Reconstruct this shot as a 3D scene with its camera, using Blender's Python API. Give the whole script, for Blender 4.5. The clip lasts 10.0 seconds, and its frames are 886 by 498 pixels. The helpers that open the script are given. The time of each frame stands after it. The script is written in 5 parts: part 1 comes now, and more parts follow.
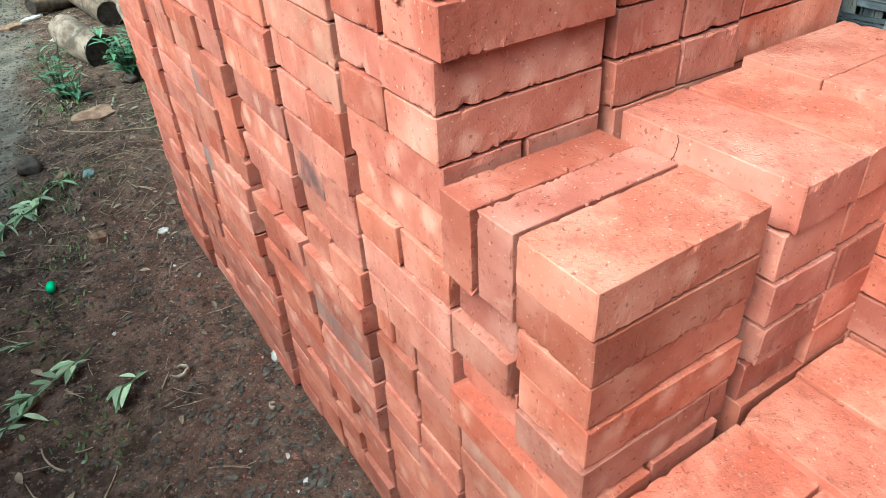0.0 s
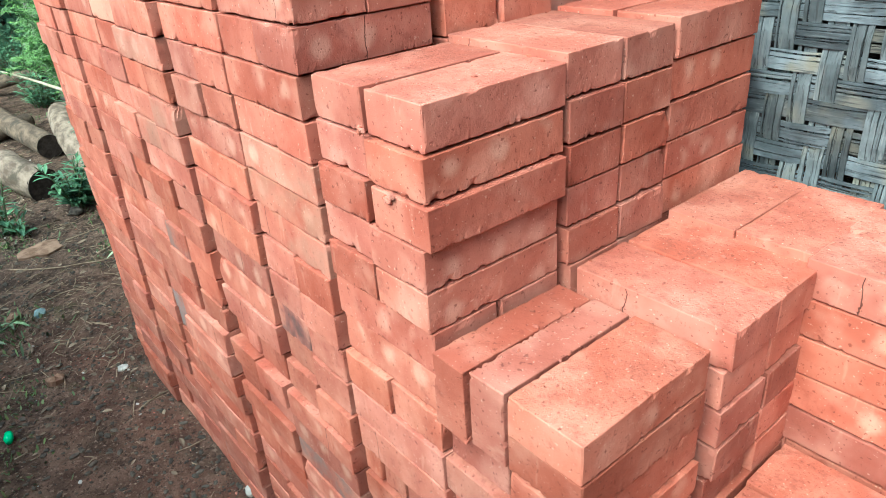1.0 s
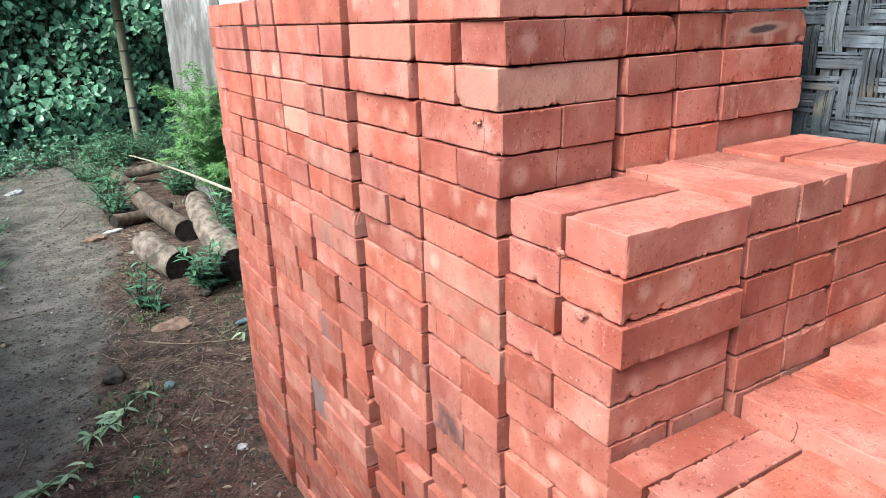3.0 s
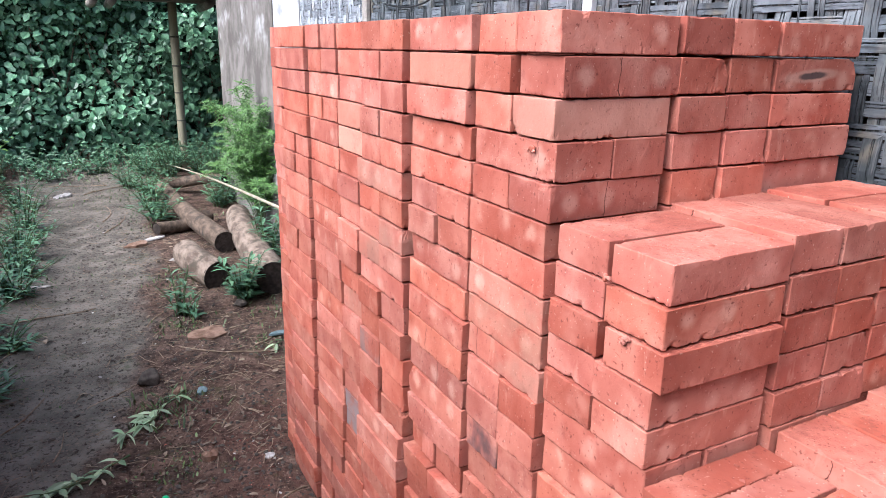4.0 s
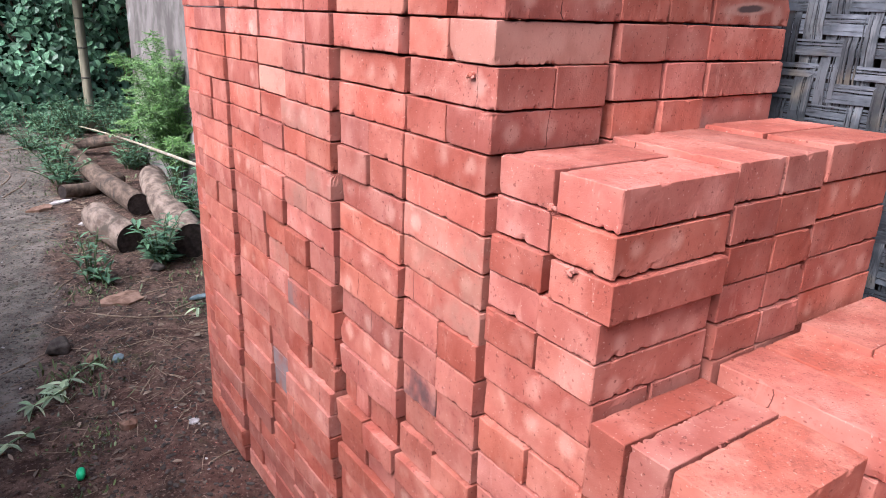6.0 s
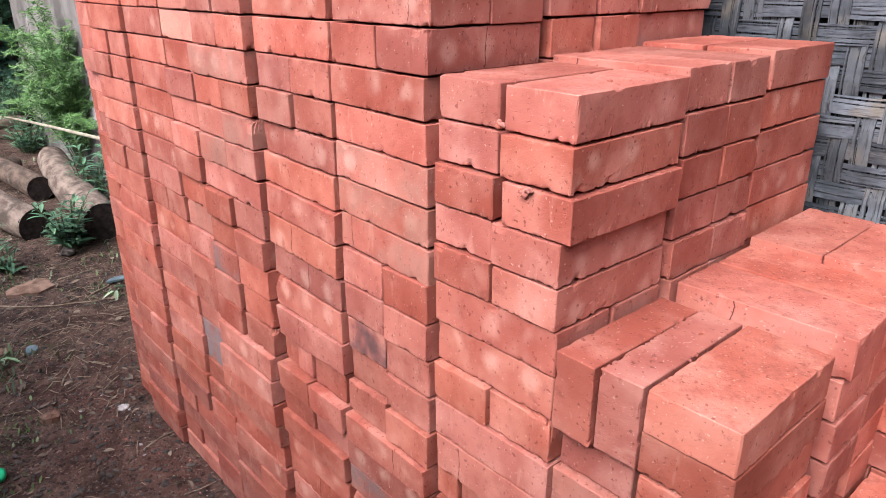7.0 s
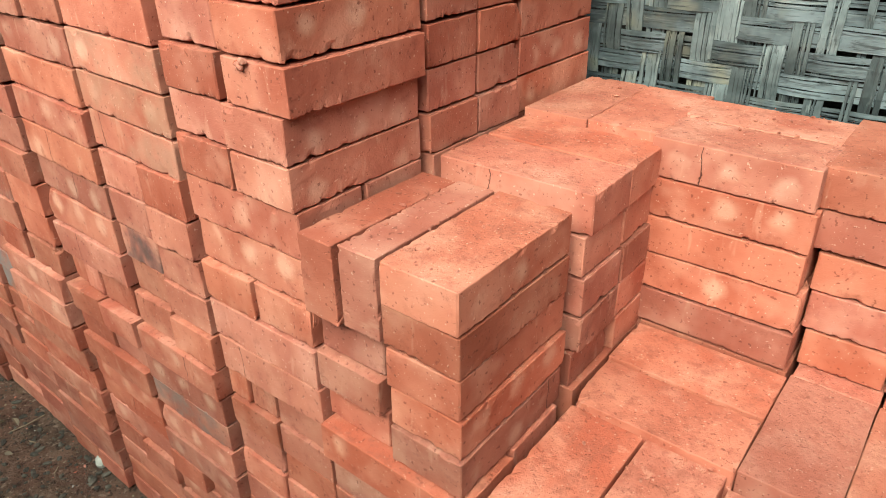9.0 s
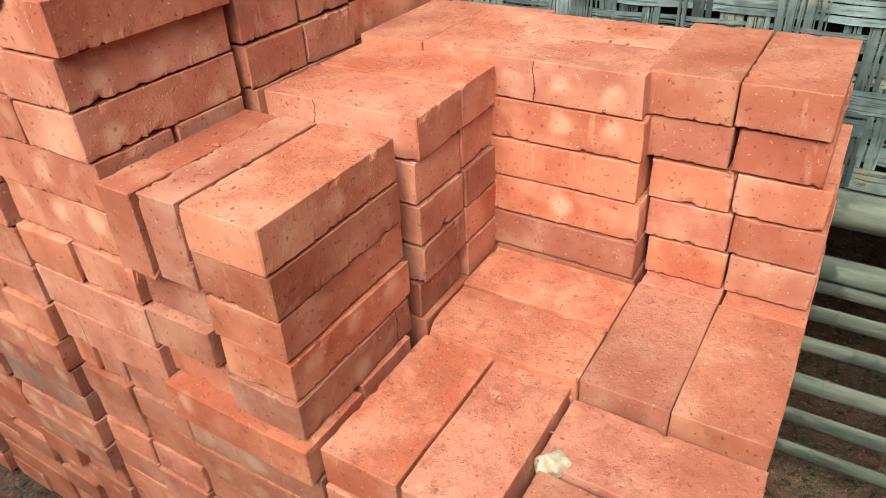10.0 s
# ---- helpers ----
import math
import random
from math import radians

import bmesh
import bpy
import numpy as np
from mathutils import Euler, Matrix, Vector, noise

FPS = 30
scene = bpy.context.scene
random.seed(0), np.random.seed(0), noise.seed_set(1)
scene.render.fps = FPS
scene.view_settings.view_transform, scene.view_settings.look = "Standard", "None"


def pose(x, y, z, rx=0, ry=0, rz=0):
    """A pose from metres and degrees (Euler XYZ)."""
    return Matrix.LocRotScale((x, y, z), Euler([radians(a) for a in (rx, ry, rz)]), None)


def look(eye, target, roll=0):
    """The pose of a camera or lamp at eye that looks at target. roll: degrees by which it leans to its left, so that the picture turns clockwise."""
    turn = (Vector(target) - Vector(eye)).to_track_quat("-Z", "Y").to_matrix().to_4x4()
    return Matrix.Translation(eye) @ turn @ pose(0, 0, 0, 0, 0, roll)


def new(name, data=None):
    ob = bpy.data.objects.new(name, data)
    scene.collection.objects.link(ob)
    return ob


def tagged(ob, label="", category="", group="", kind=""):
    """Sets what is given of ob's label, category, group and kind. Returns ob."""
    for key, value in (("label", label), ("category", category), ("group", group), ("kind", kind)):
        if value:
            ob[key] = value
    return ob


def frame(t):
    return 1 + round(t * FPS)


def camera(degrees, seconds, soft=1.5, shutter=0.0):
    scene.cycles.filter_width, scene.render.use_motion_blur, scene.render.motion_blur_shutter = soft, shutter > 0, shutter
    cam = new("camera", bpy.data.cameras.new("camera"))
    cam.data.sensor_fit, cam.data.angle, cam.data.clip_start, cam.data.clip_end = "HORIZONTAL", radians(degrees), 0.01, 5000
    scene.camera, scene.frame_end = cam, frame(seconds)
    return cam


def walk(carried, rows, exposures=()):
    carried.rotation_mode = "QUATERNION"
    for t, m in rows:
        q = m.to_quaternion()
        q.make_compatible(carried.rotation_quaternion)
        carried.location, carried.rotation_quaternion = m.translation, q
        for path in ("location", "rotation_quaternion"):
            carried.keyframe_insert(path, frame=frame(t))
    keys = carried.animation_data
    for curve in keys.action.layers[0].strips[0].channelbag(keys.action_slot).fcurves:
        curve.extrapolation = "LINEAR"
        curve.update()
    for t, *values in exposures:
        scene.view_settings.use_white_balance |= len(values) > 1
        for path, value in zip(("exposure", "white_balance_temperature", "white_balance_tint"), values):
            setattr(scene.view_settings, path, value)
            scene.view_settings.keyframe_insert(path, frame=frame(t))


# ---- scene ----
cam = camera(65.3, 10.0, soft=0.6)
PATH = [
    (0, (-0.292, -0.475, 1.099), (0.564, 0.927, -0.041), -3.5),
    (0.5, (-0.334, -0.473, 1.167), (0.664, 0.907, 0.118), -3.2),
    (1, (-0.358, -0.489, 1.219), (0.732, 0.91, 0.295), -4.1),
    (1.5, (-0.372, -0.502, 1.249), (0.766, 0.914, 0.41), -9.9),
    (2, (-0.416, -0.49, 1.261), (0.648, 1.025, 0.504), -11.3),
    (2.5, (-0.46, -0.481, 1.263), (0.568, 1.094, 0.581), -6.1),
    (3, (-0.495, -0.473, 1.262), (0.485, 1.151, 0.629), -1.8),
    (3.2, (-0.505, -0.47, 1.261), (0.45, 1.181, 0.657), -1.6),
    (4.3, (-0.544, -0.499, 1.264), (0.393, 1.182, 0.717), 2.0),
    (4.5, (-0.544, -0.483, 1.265), (0.409, 1.189, 0.722), 2.2),
    (5, (-0.544, -0.484, 1.265), (0.404, 1.19, 0.717), 1.8),
    (5.5, (-0.546, -0.478, 1.246), (0.421, 1.174, 0.665), 2.3),
    (5.7, (-0.54, -0.468, 1.232), (0.473, 1.146, 0.624), 2.4),
    (6.8, (-0.517, -0.408, 1.153), (0.705, 1.007, 0.443), 0.6),
    (7, (-0.518, -0.402, 1.147), (0.72, 0.991, 0.422), -0.0),
    (7.5, (-0.502, -0.407, 1.133), (0.791, 0.92, 0.38), -1.6),
    (8, (-0.471, -0.436, 1.122), (0.833, 0.831, 0.288), -0.2),
    (8.5, (-0.436, -0.468, 1.119), (0.898, 0.733, 0.236), -0.8),
    (9, (-0.395, -0.508, 1.102), (0.97, 0.593, 0.141), -0.9),
    (9.5, (-0.346, -0.554, 1.081), (1.065, 0.409, 0.042), -1.5),
    (10, (-0.322, -0.589, 1.074), (1.085, 0.309, -0.027), -3.0),
]
EXPOSURES = [(0.0, 1.32, 5000, -14), (1.0, 1.24, 5000, -14), (2.5, 1.17, 5100, -8), (3.2, 1.15, 5150, 3), (4.5, 1.11, 5250, 18), (5.5, 1.05, 5250, 21), (7.0, 0.88, 5450, 18), (7.5, 0.88, 5500, 8), (8.5, 0.94, 5700, -13), (9.5, 0.97, 5750, -20), (10.0, 1.02, 5750, -21)]
walk(cam, [(t, look(eye, target, roll)) for t, eye, target, roll in PATH], EXPOSURES)

# ---- light ----
SUN_ROT, SUN_ELEV = 260.0, 48.5
world = bpy.data.worlds.new("sky")
scene.world = world
world.use_nodes = True
wn = world.node_tree
sky = wn.nodes.new("ShaderNodeTexSky")
sky.sky_type = "NISHITA"
sky.sun_disc = False
sky.sun_elevation = radians(SUN_ELEV)
sky.sun_rotation = radians(SUN_ROT)
sky.dust_density = 9.0
sky.ozone_density = 0.2
wn.links.new(sky.outputs[0], wn.nodes["Background"].inputs[0])
wn.nodes["Background"].inputs[1].default_value = 0.15
sun = new("sun", bpy.data.lights.new("sun", "SUN"))
sun.data.energy = 1.9
sun.data.angle = radians(55)
sun.data.color = (1.0, 0.95, 0.88)
sun.matrix_world = look((-4.7, -0.83, 5.4), (0, 0, 0))


# ---- materials ----
class Mat:
    """A small builder for node materials."""

    def __init__(self, name, rough=0.85, spec=0.25):
        self.m = bpy.data.materials.new(name)
        self.m.use_nodes = True
        self.t = self.m.node_tree
        self.b = self.t.nodes["Principled BSDF"]
        self.b.inputs["Roughness"].default_value = rough
        self.b.inputs["Specular IOR Level"].default_value = spec
        self.coord = self.t.nodes.new("ShaderNodeTexCoord").outputs["Object"]

    def n(self, kind):
        return self.t.nodes.new(kind)

    def to(self, sock, value):
        if isinstance(value, bpy.types.NodeSocket):
            self.t.links.new(value, sock)
        else:
            sock.default_value = value

    def math(self, op, a, b=0.0, clamp=False):
        nd = self.n("ShaderNodeMath")
        nd.operation, nd.use_clamp = op, clamp
        self.to(nd.inputs[0], a)
        self.to(nd.inputs[1], b)
        return nd.outputs[0]

    def vec(self, op, a, b):
        nd = self.n("ShaderNodeVectorMath")
        nd.operation = op
        self.to(nd.inputs[0], a)
        self.to(nd.inputs[1], b)
        return nd.outputs[0]

    def noise(self, scale, detail=4.0, rough=0.55, at=None, stretch=None):
        at = at or self.coord
        if stretch:
            at = self.vec("MULTIPLY", at, stretch)
        nd = self.n("ShaderNodeTexNoise")
        self.to(nd.inputs["Vector"], at)
        nd.inputs["Scale"].default_value = scale
        nd.inputs["Detail"].default_value = detail
        nd.inputs["Roughness"].default_value = rough
        return nd.outputs[0]

    def ramp(self, value, lo, hi, a=0.0, b=1.0):
        nd = self.n("ShaderNodeMapRange")
        nd.interpolation_type = "SMOOTHSTEP"
        self.to(nd.inputs[0], value)
        for i, v in ((1, lo), (2, hi), (3, a), (4, b)):
            nd.inputs[i].default_value = v
        return nd.outputs[0]

    def mix(self, f, a, b, blend="MIX"):
        nd = self.n("ShaderNodeMix")
        nd.data_type, nd.blend_type = "RGBA", blend
        self.to(nd.inputs[0], f)
        for i, v in ((6, a), (7, b)):
            self.to(nd.inputs[i], v if isinstance(v, bpy.types.NodeSocket) else (*v, 1.0))
        return nd.outputs[2]

    def split(self, v=None):
        nd = self.n("ShaderNodeSeparateXYZ")
        self.to(nd.inputs[0], v or self.coord)
        return nd.outputs

    def rand(self, island=False):
        return self.n("ShaderNodeNewGeometry").outputs["Random Per Island"] if island else self.n("ShaderNodeObjectInfo").outputs["Random"]

    def tone(self, colour, value, sat=1.0, hue=0.5):
        nd = self.n("ShaderNodeHueSaturation")
        self.to(nd.inputs["Hue"], hue)
        self.to(nd.inputs["Saturation"], sat)
        self.to(nd.inputs["Value"], value)
        self.to(nd.inputs["Color"], colour)
        return nd.outputs[0]

    def end(self, colour, height=None, dist=0.002, strength=1.0, rough=None):
        self.to(self.b.inputs["Base Color"], colour if isinstance(colour, bpy.types.NodeSocket) else (*colour, 1.0))
        if height is not None:
            bp = self.n("ShaderNodeBump")
            bp.inputs["Strength"].default_value = strength
            bp.inputs["Distance"].default_value = dist
            self.to(bp.inputs["Height"], height)
            self.to(self.b.inputs["Normal"], bp.outputs[0])
        if rough is not None:
            self.to(self.b.inputs["Roughness"], rough)
        return self.m


def brick_material(name, stain=None, island=False, pale=0.0, strong=0.8, cover=(0.38, 0.66), scorch=False):
    k = Mat(name, 0.85, 0.22)
    r = k.rand(island)
    shift = k.n("ShaderNodeCombineXYZ")
    k.to(shift.inputs[0], k.math("MULTIPLY", r, 37.0))
    k.to(shift.inputs[1], k.math("MULTIPLY", r, 91.0))
    at = k.vec("ADD", k.coord, shift.outputs[0])
    col = k.mix(k.ramp(k.noise(9, 3, at=at), 0.35, 0.68), (0.325, 0.090, 0.058), (0.440, 0.151, 0.103))
    col = k.mix(k.math("MULTIPLY", k.ramp(k.noise(13, 3, 0.5, at=at), 0.46, 0.74), 0.60 + pale), col, (0.555, 0.255, 0.188))
    # soft kiln marks, three along each long side
    x, y, z = k.split()
    fx = k.math("SUBTRACT", k.math("FRACT", k.math("DIVIDE", k.math("ADD", x, 0.0975), 0.065)), 0.5)
    fx = k.math("MULTIPLY", fx, 0.065)
    zz = k.math("ADD", z, k.math("MULTIPLY", k.math("SUBTRACT", r, 0.5), 0.02))
    d = k.math("SQRT", k.math("ADD", k.math("MULTIPLY", fx, fx), k.math("MULTIPLY", zz, zz)))
    d = k.math("ADD", d, k.math("MULTIPLY", k.math("SUBTRACT", k.noise(60, 2, at=at), 0.5), 0.014))
    dots = k.ramp(d, 0.021, 0.005)
    side = k.math("MULTIPLY", k.math("GREATER_THAN", k.math("ABSOLUTE", y), 0.044), k.math("LESS_THAN", k.math("ABSOLUTE", x), 0.09))
    some = k.ramp(k.noise(14, 1, at=k.vec("ADD", at, (5, 3, 1))), 0.42, 0.6)
    some = k.math("MULTIPLY", some, k.math("GREATER_THAN", k.math("FRACT", k.math("MULTIPLY", r, 7.3)), 0.38))
    dots = k.math("MULTIPLY", k.math("MULTIPLY", dots, side), some)
    col = k.mix(k.math("MULTIPLY", dots, 0.75), col, (0.56, 0.29, 0.215))
    # streaks, scuffs, dark burnt flecks
    streak = k.ramp(k.noise(45, 3, 0.6, at=at, stretch=(1, 1, 0.25)), 0.62, 0.72)
    col = k.mix(k.math("MULTIPLY", streak, 0.28), col, (0.58, 0.30, 0.22))
    col = k.mix(k.math("MULTIPLY", k.ramp(k.noise(33, 5, 0.7, at=at), 0.55, 0.72), 0.42), col, (0.19, 0.046, 0.033))
    col = k.mix(k.math("MULTIPLY", k.ramp(k.noise(170, 2, 0.5, at=at), 0.64, 0.72), 0.62), col, (0.13, 0.032, 0.022))
    col = k.mix(k.math("MULTIPLY", k.ramp(k.noise(230, 2, 0.5, at=k.vec("ADD", at, (9, 9, 9))), 0.67, 0.74), 0.5), col, (0.64, 0.37, 0.28))
    # a hairline crack across some bricks
    line = k.math("ADD", k.math("SUBTRACT", x, k.math("MULTIPLY", k.math("SUBTRACT", k.math("FRACT", k.math("MULTIPLY", r, 41.7)), 0.5), 0.15)), k.math("MULTIPLY", k.math("SUBTRACT", k.noise(38, 3, 0.6, at=at), 0.5), 0.016))
    crack = k.math("MULTIPLY", k.ramp(k.math("ABSOLUTE", line), 0.0009, 0.0003), k.math("GREATER_THAN", k.math("FRACT", k.math("MULTIPLY", r, 61.9)), 0.85))
    crack = k.math("MULTIPLY", crack, k.math("LESS_THAN", k.math("ABSOLUTE", k.split(k.n("ShaderNodeTexCoord").outputs["Normal"])[2]), 0.6))
    col = k.mix(k.math("MULTIPLY", crack, 0.85), col, (0.07, 0.02, 0.015))
    if stain:
        col = k.mix(k.ramp(k.noise(15, 3, 0.6, at=at), *cover, 0.0, strong), col, stain)
    if scorch:
        ex, ez = k.math("DIVIDE", k.math("ADD", x, -0.012), 0.040), k.math("DIVIDE", k.math("ADD", z, k.math("MULTIPLY", x, 0.06)), 0.0065)
        oval = k.math("ADD", k.math("SQRT", k.math("ADD", k.math("MULTIPLY", ex, ex), k.math("MULTIPLY", ez, ez))), k.math("MULTIPLY", k.math("SUBTRACT", k.noise(70, 3), 0.5), 0.5))
        col = k.mix(k.ramp(oval, 1.9, 1.2, 0.0, 0.6), col, (0.50, 0.30, 0.23))
        col = k.mix(k.ramp(oval, 1.1, 0.6, 0.0, 0.9), col, (0.06, 0.045, 0.045))
    v = k.ramp(k.math("FRACT", k.math("MULTIPLY", r, 13.7)), 0, 1, 0.82, 1.14)
    hue = k.ramp(k.math("FRACT", k.math("MULTIPLY", r, 29.3)), 0, 1, 0.4985, 0.5015)
    sat = k.ramp(k.math("FRACT", k.math("MULTIPLY", r, 53.1)), 0, 1, 0.95, 1.04)
    col = k.tone(col, v, sat, hue)
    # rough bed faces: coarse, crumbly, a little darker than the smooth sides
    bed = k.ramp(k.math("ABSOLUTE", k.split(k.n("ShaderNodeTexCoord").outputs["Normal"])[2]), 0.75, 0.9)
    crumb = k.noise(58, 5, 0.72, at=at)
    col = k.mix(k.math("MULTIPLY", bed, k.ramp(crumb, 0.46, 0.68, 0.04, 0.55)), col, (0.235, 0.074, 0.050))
    rough_bed = k.math("MULTIPLY", bed, k.math("ADD", k.math("MULTIPLY", crumb, 2.0), k.ramp(k.noise(130, 3, 0.6, at=at), 0.60, 0.71, 0.0, 0.7)))
    h = k.math("ADD", k.math("MULTIPLY", k.noise(70, 5, 0.6, at=at), 0.9), k.math("MULTIPLY", k.noise(420, 3, 0.6, at=at), 0.22))
    h = k.math("ADD", h, rough_bed)
    h = k.math("SUBTRACT", h, k.math("ADD", k.math("MULTIPLY", k.ramp(k.noise(150, 2, at=at), 0.67, 0.74), 0.4), k.math("MULTIPLY", crack, 0.8)))
    return k.end(col, h, 0.0022, 0.75)


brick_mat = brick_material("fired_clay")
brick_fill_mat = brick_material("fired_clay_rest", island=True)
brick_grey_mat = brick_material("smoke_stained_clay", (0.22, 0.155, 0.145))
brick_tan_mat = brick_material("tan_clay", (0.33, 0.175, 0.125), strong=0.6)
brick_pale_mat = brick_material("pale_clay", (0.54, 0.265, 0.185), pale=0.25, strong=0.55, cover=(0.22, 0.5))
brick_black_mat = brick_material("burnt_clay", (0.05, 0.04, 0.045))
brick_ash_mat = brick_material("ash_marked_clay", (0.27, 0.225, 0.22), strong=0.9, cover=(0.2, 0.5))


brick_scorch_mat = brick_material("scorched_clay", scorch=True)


def soil_material():
    k = Mat("soil", 0.95, 0.15)
    x, y, z = k.split()
    big = k.noise(2.2, 4)
    col = k.mix(k.ramp(k.noise(11, 6, 0.7), 0.35, 0.68), (0.046, 0.029, 0.021), (0.178, 0.116, 0.084))
    # trodden path
    sway = k.math("MULTIPLY", k.math("SUBTRACT", big, 0.5), 0.30)
    edge = k.math("ADD", x, sway)
    from_bend = k.math("SUBTRACT", y, 2.66)
    rim = k.math("SUBTRACT", k.math("MINIMUM", k.math("MULTIPLY", from_bend, 0.10), k.math("MULTIPLY", from_bend, 0.25)), 0.30)
    ragged = k.math("MULTIPLY", k.math("SUBTRACT", k.noise(9, 4, 0.7), 0.5), 0.22)
    path = k.math("MULTIPLY", k.ramp(k.math("ADD", k.math("SUBTRACT", edge, rim), ragged), 0.05, -0.09), k.ramp(k.math("ADD", edge, ragged), -1.10, -0.88))
    trod = k.mix(k.ramp(k.noise(7, 5, 0.6), 0.35, 0.7), (0.128, 0.117, 0.095), (0.245, 0.222, 0.185))
    trod = k.mix(k.math("MULTIPLY", k.ramp(k.noise(26, 5, 0.75), 0.52, 0.64), 0.55), trod, (0.060, 0.042, 0.030))
    col = k.mix(path, col, trod)
    # red brick dust against the stack
    dust = k.math("MULTIPLY", k.ramp(edge, -0.46, -0.02), k.math("MULTIPLY", k.ramp(y, 2.5, 1.5), k.ramp(k.noise(6, 5, 0.7), 0.30, 0.62)))
    col = k.mix(k.math("MULTIPLY", dust, 0.6), col, (0.165, 0.075, 0.053))
    moss = k.math("MULTIPLY", k.ramp(k.noise(3.4, 5, 0.7), 0.56, 0.66), k.ramp(k.noise(30, 3), 0.4, 0.6))
    col = k.mix(k.math("MULTIPLY", moss, 0.55), col, (0.062, 0.075, 0.022))
    col = k.mix(k.math("MULTIPLY", k.ramp(k.noise(90, 3, 0.7), 0.56, 0.66), 0.7), col, (0.28, 0.20, 0.15))
    col = k.mix(k.math("MULTIPLY", k.ramp(k.noise(55, 4, 0.75), 0.54, 0.63), 0.75), col, (0.020, 0.012, 0.009))
    h = k.math("ADD", k.math("MULTIPLY", k.noise(22, 6, 0.7), 1.0), k.math("MULTIPLY", k.noise(140, 4, 0.7), 0.4))
    return k.end(col, h, 0.03, 1.0, k.ramp(big, 0.3, 0.7, 0.72, 0.98))


soil_mat = soil_material()


def bamboo_strip_material(name, along, c1, c2, c3):
    k = Mat(name, 0.7, 0.3)
    r = k.rand()
    at = k.vec("ADD", k.coord, k.vec("MULTIPLY", (13.0, 7.0, 5.0), r))
    st = (1, 0.06, 1) if along == "y" else (1, 1, 0.06)
    fibre = k.noise(260, 3, 0.6, at=at, stretch=st)
    col = k.mix(k.ramp(k.noise(16, 4, 0.65, at=at, stretch=(1, 0.5, 0.5)), 0.36, 0.66), c1, c2)
    col = k.mix(k.ramp(k.noise(9, 3, 0.6, at=k.vec("ADD", at, (3, 1, 8))), 0.55, 0.72), col, c3)
    col = k.mix(k.ramp(fibre, 0.53, 0.66, 0.0, 0.75), col, (0.030, 0.032, 0.034))
    col = k.mix(k.ramp(k.noise(120, 3, 0.6, at=at, stretch=st), 0.58, 0.7, 0.0, 0.4), col, (0.24, 0.25, 0.245))
    col = k.tone(col, k.ramp(r, 0, 1, 0.55, 1.3), 1.0)
    return k.end(col, fibre, 0.002, 0.8)


weave_v_mat = bamboo_strip_material("weathered_bamboo_upright", "z", (0.046, 0.054, 0.058), (0.155, 0.173, 0.182), (0.172, 0.158, 0.120))
weave_pale_v_mat = bamboo_strip_material("limewashed_bamboo_upright", "z", (0.29, 0.32, 0.35), (0.46, 0.49, 0.52), (0.36, 0.36, 0.34))
weave_pale_h_mat = bamboo_strip_material("limewashed_bamboo_level", "y", (0.26, 0.29, 0.32), (0.42, 0.45, 0.49), (0.33, 0.33, 0.31))
weave_h_mat = bamboo_strip_material("weathered_bamboo_level", "y", (0.046, 0.055, 0.062), (0.167, 0.190, 0.209), (0.144, 0.133, 0.106))


def simple(name, c1, c2, scale=20, rough=0.8, spec=0.25, bump=0.002, stretch=None, c3=None, island=False, vary=0.0):
    k = Mat(name, rough, spec)
    f = k.noise(scale, 5, 0.62, stretch=stretch)
    col = k.mix(k.ramp(f, 0.33, 0.68), c1, c2)
    if c3:
        col = k.mix(k.ramp(k.noise(scale * 0.31, 4, 0.6), 0.55, 0.68), col, c3)
    if vary:
        r = k.rand(island)
        col = k.tone(col, k.ramp(r, 0, 1, 1 - vary, 1 + vary), 1.0, k.ramp(k.math("FRACT", k.math("MULTIPLY", r, 17.0)), 0, 1, 0.485, 0.515))
    return k.end(col, k.math("ADD", f, k.math("MULTIPLY", k.noise(scale * 9, 3), 0.3)), bump, 0.8)


pole_mat = simple("bamboo_pole", (0.20, 0.19, 0.125), (0.34, 0.31, 0.21), 14, 0.6, 0.3, 0.001, (1, 1, 0.15))
slat_mat = simple("grey_bamboo", (0.055, 0.056, 0.050), (0.165, 0.160, 0.138), 34, 0.7, 0.25, 0.002, (1, 0.12, 1), (0.055, 0.055, 0.05))
node_mat = simple("bamboo_joint", (0.07, 0.065, 0.05), (0.14, 0.13, 0.10), 40)
beam_mat = simple("grey_timber", (0.22, 0.20, 0.175), (0.40, 0.37, 0.33), 25, 0.8, 0.2, 0.002, (0.15, 1, 1))
bark_mat = simple("log_bark", (0.062, 0.046, 0.034), (0.165, 0.122, 0.086), 26, 0.9, 0.2, 0.010, (1, 0.4, 1), (0.055, 0.045, 0.036))
bark_pale_mat = simple("pale_bark", (0.095, 0.070, 0.052), (0.27, 0.215, 0.165), 23, 0.9, 0.2, 0.010, (1, 0.4, 1), (0.075, 0.062, 0.045))
cut_mat = simple("dark_cut_wood", (0.018, 0.014, 0.012), (0.05, 0.038, 0.03), 40, 0.9)
plaster_mat = simple("stained_plaster", (0.11, 0.10, 0.088), (0.22, 0.205, 0.185), 7, 0.9, 0.2, 0.006, (1, 1, 0.7), (0.44, 0.44, 0.43))
panel_mat = simple("limewashed_board", (0.42, 0.44, 0.46), (0.60, 0.61, 0.63), 14, 0.8, 0.2, 0.002, None, (0.30, 0.31, 0.33))
# near black painted in for the unlit room behind the weave
unlit_room_mat = simple("unlit_room_black", (0.02, 0.017, 0.015), (0.04, 0.034, 0.03), 8, 0.95)
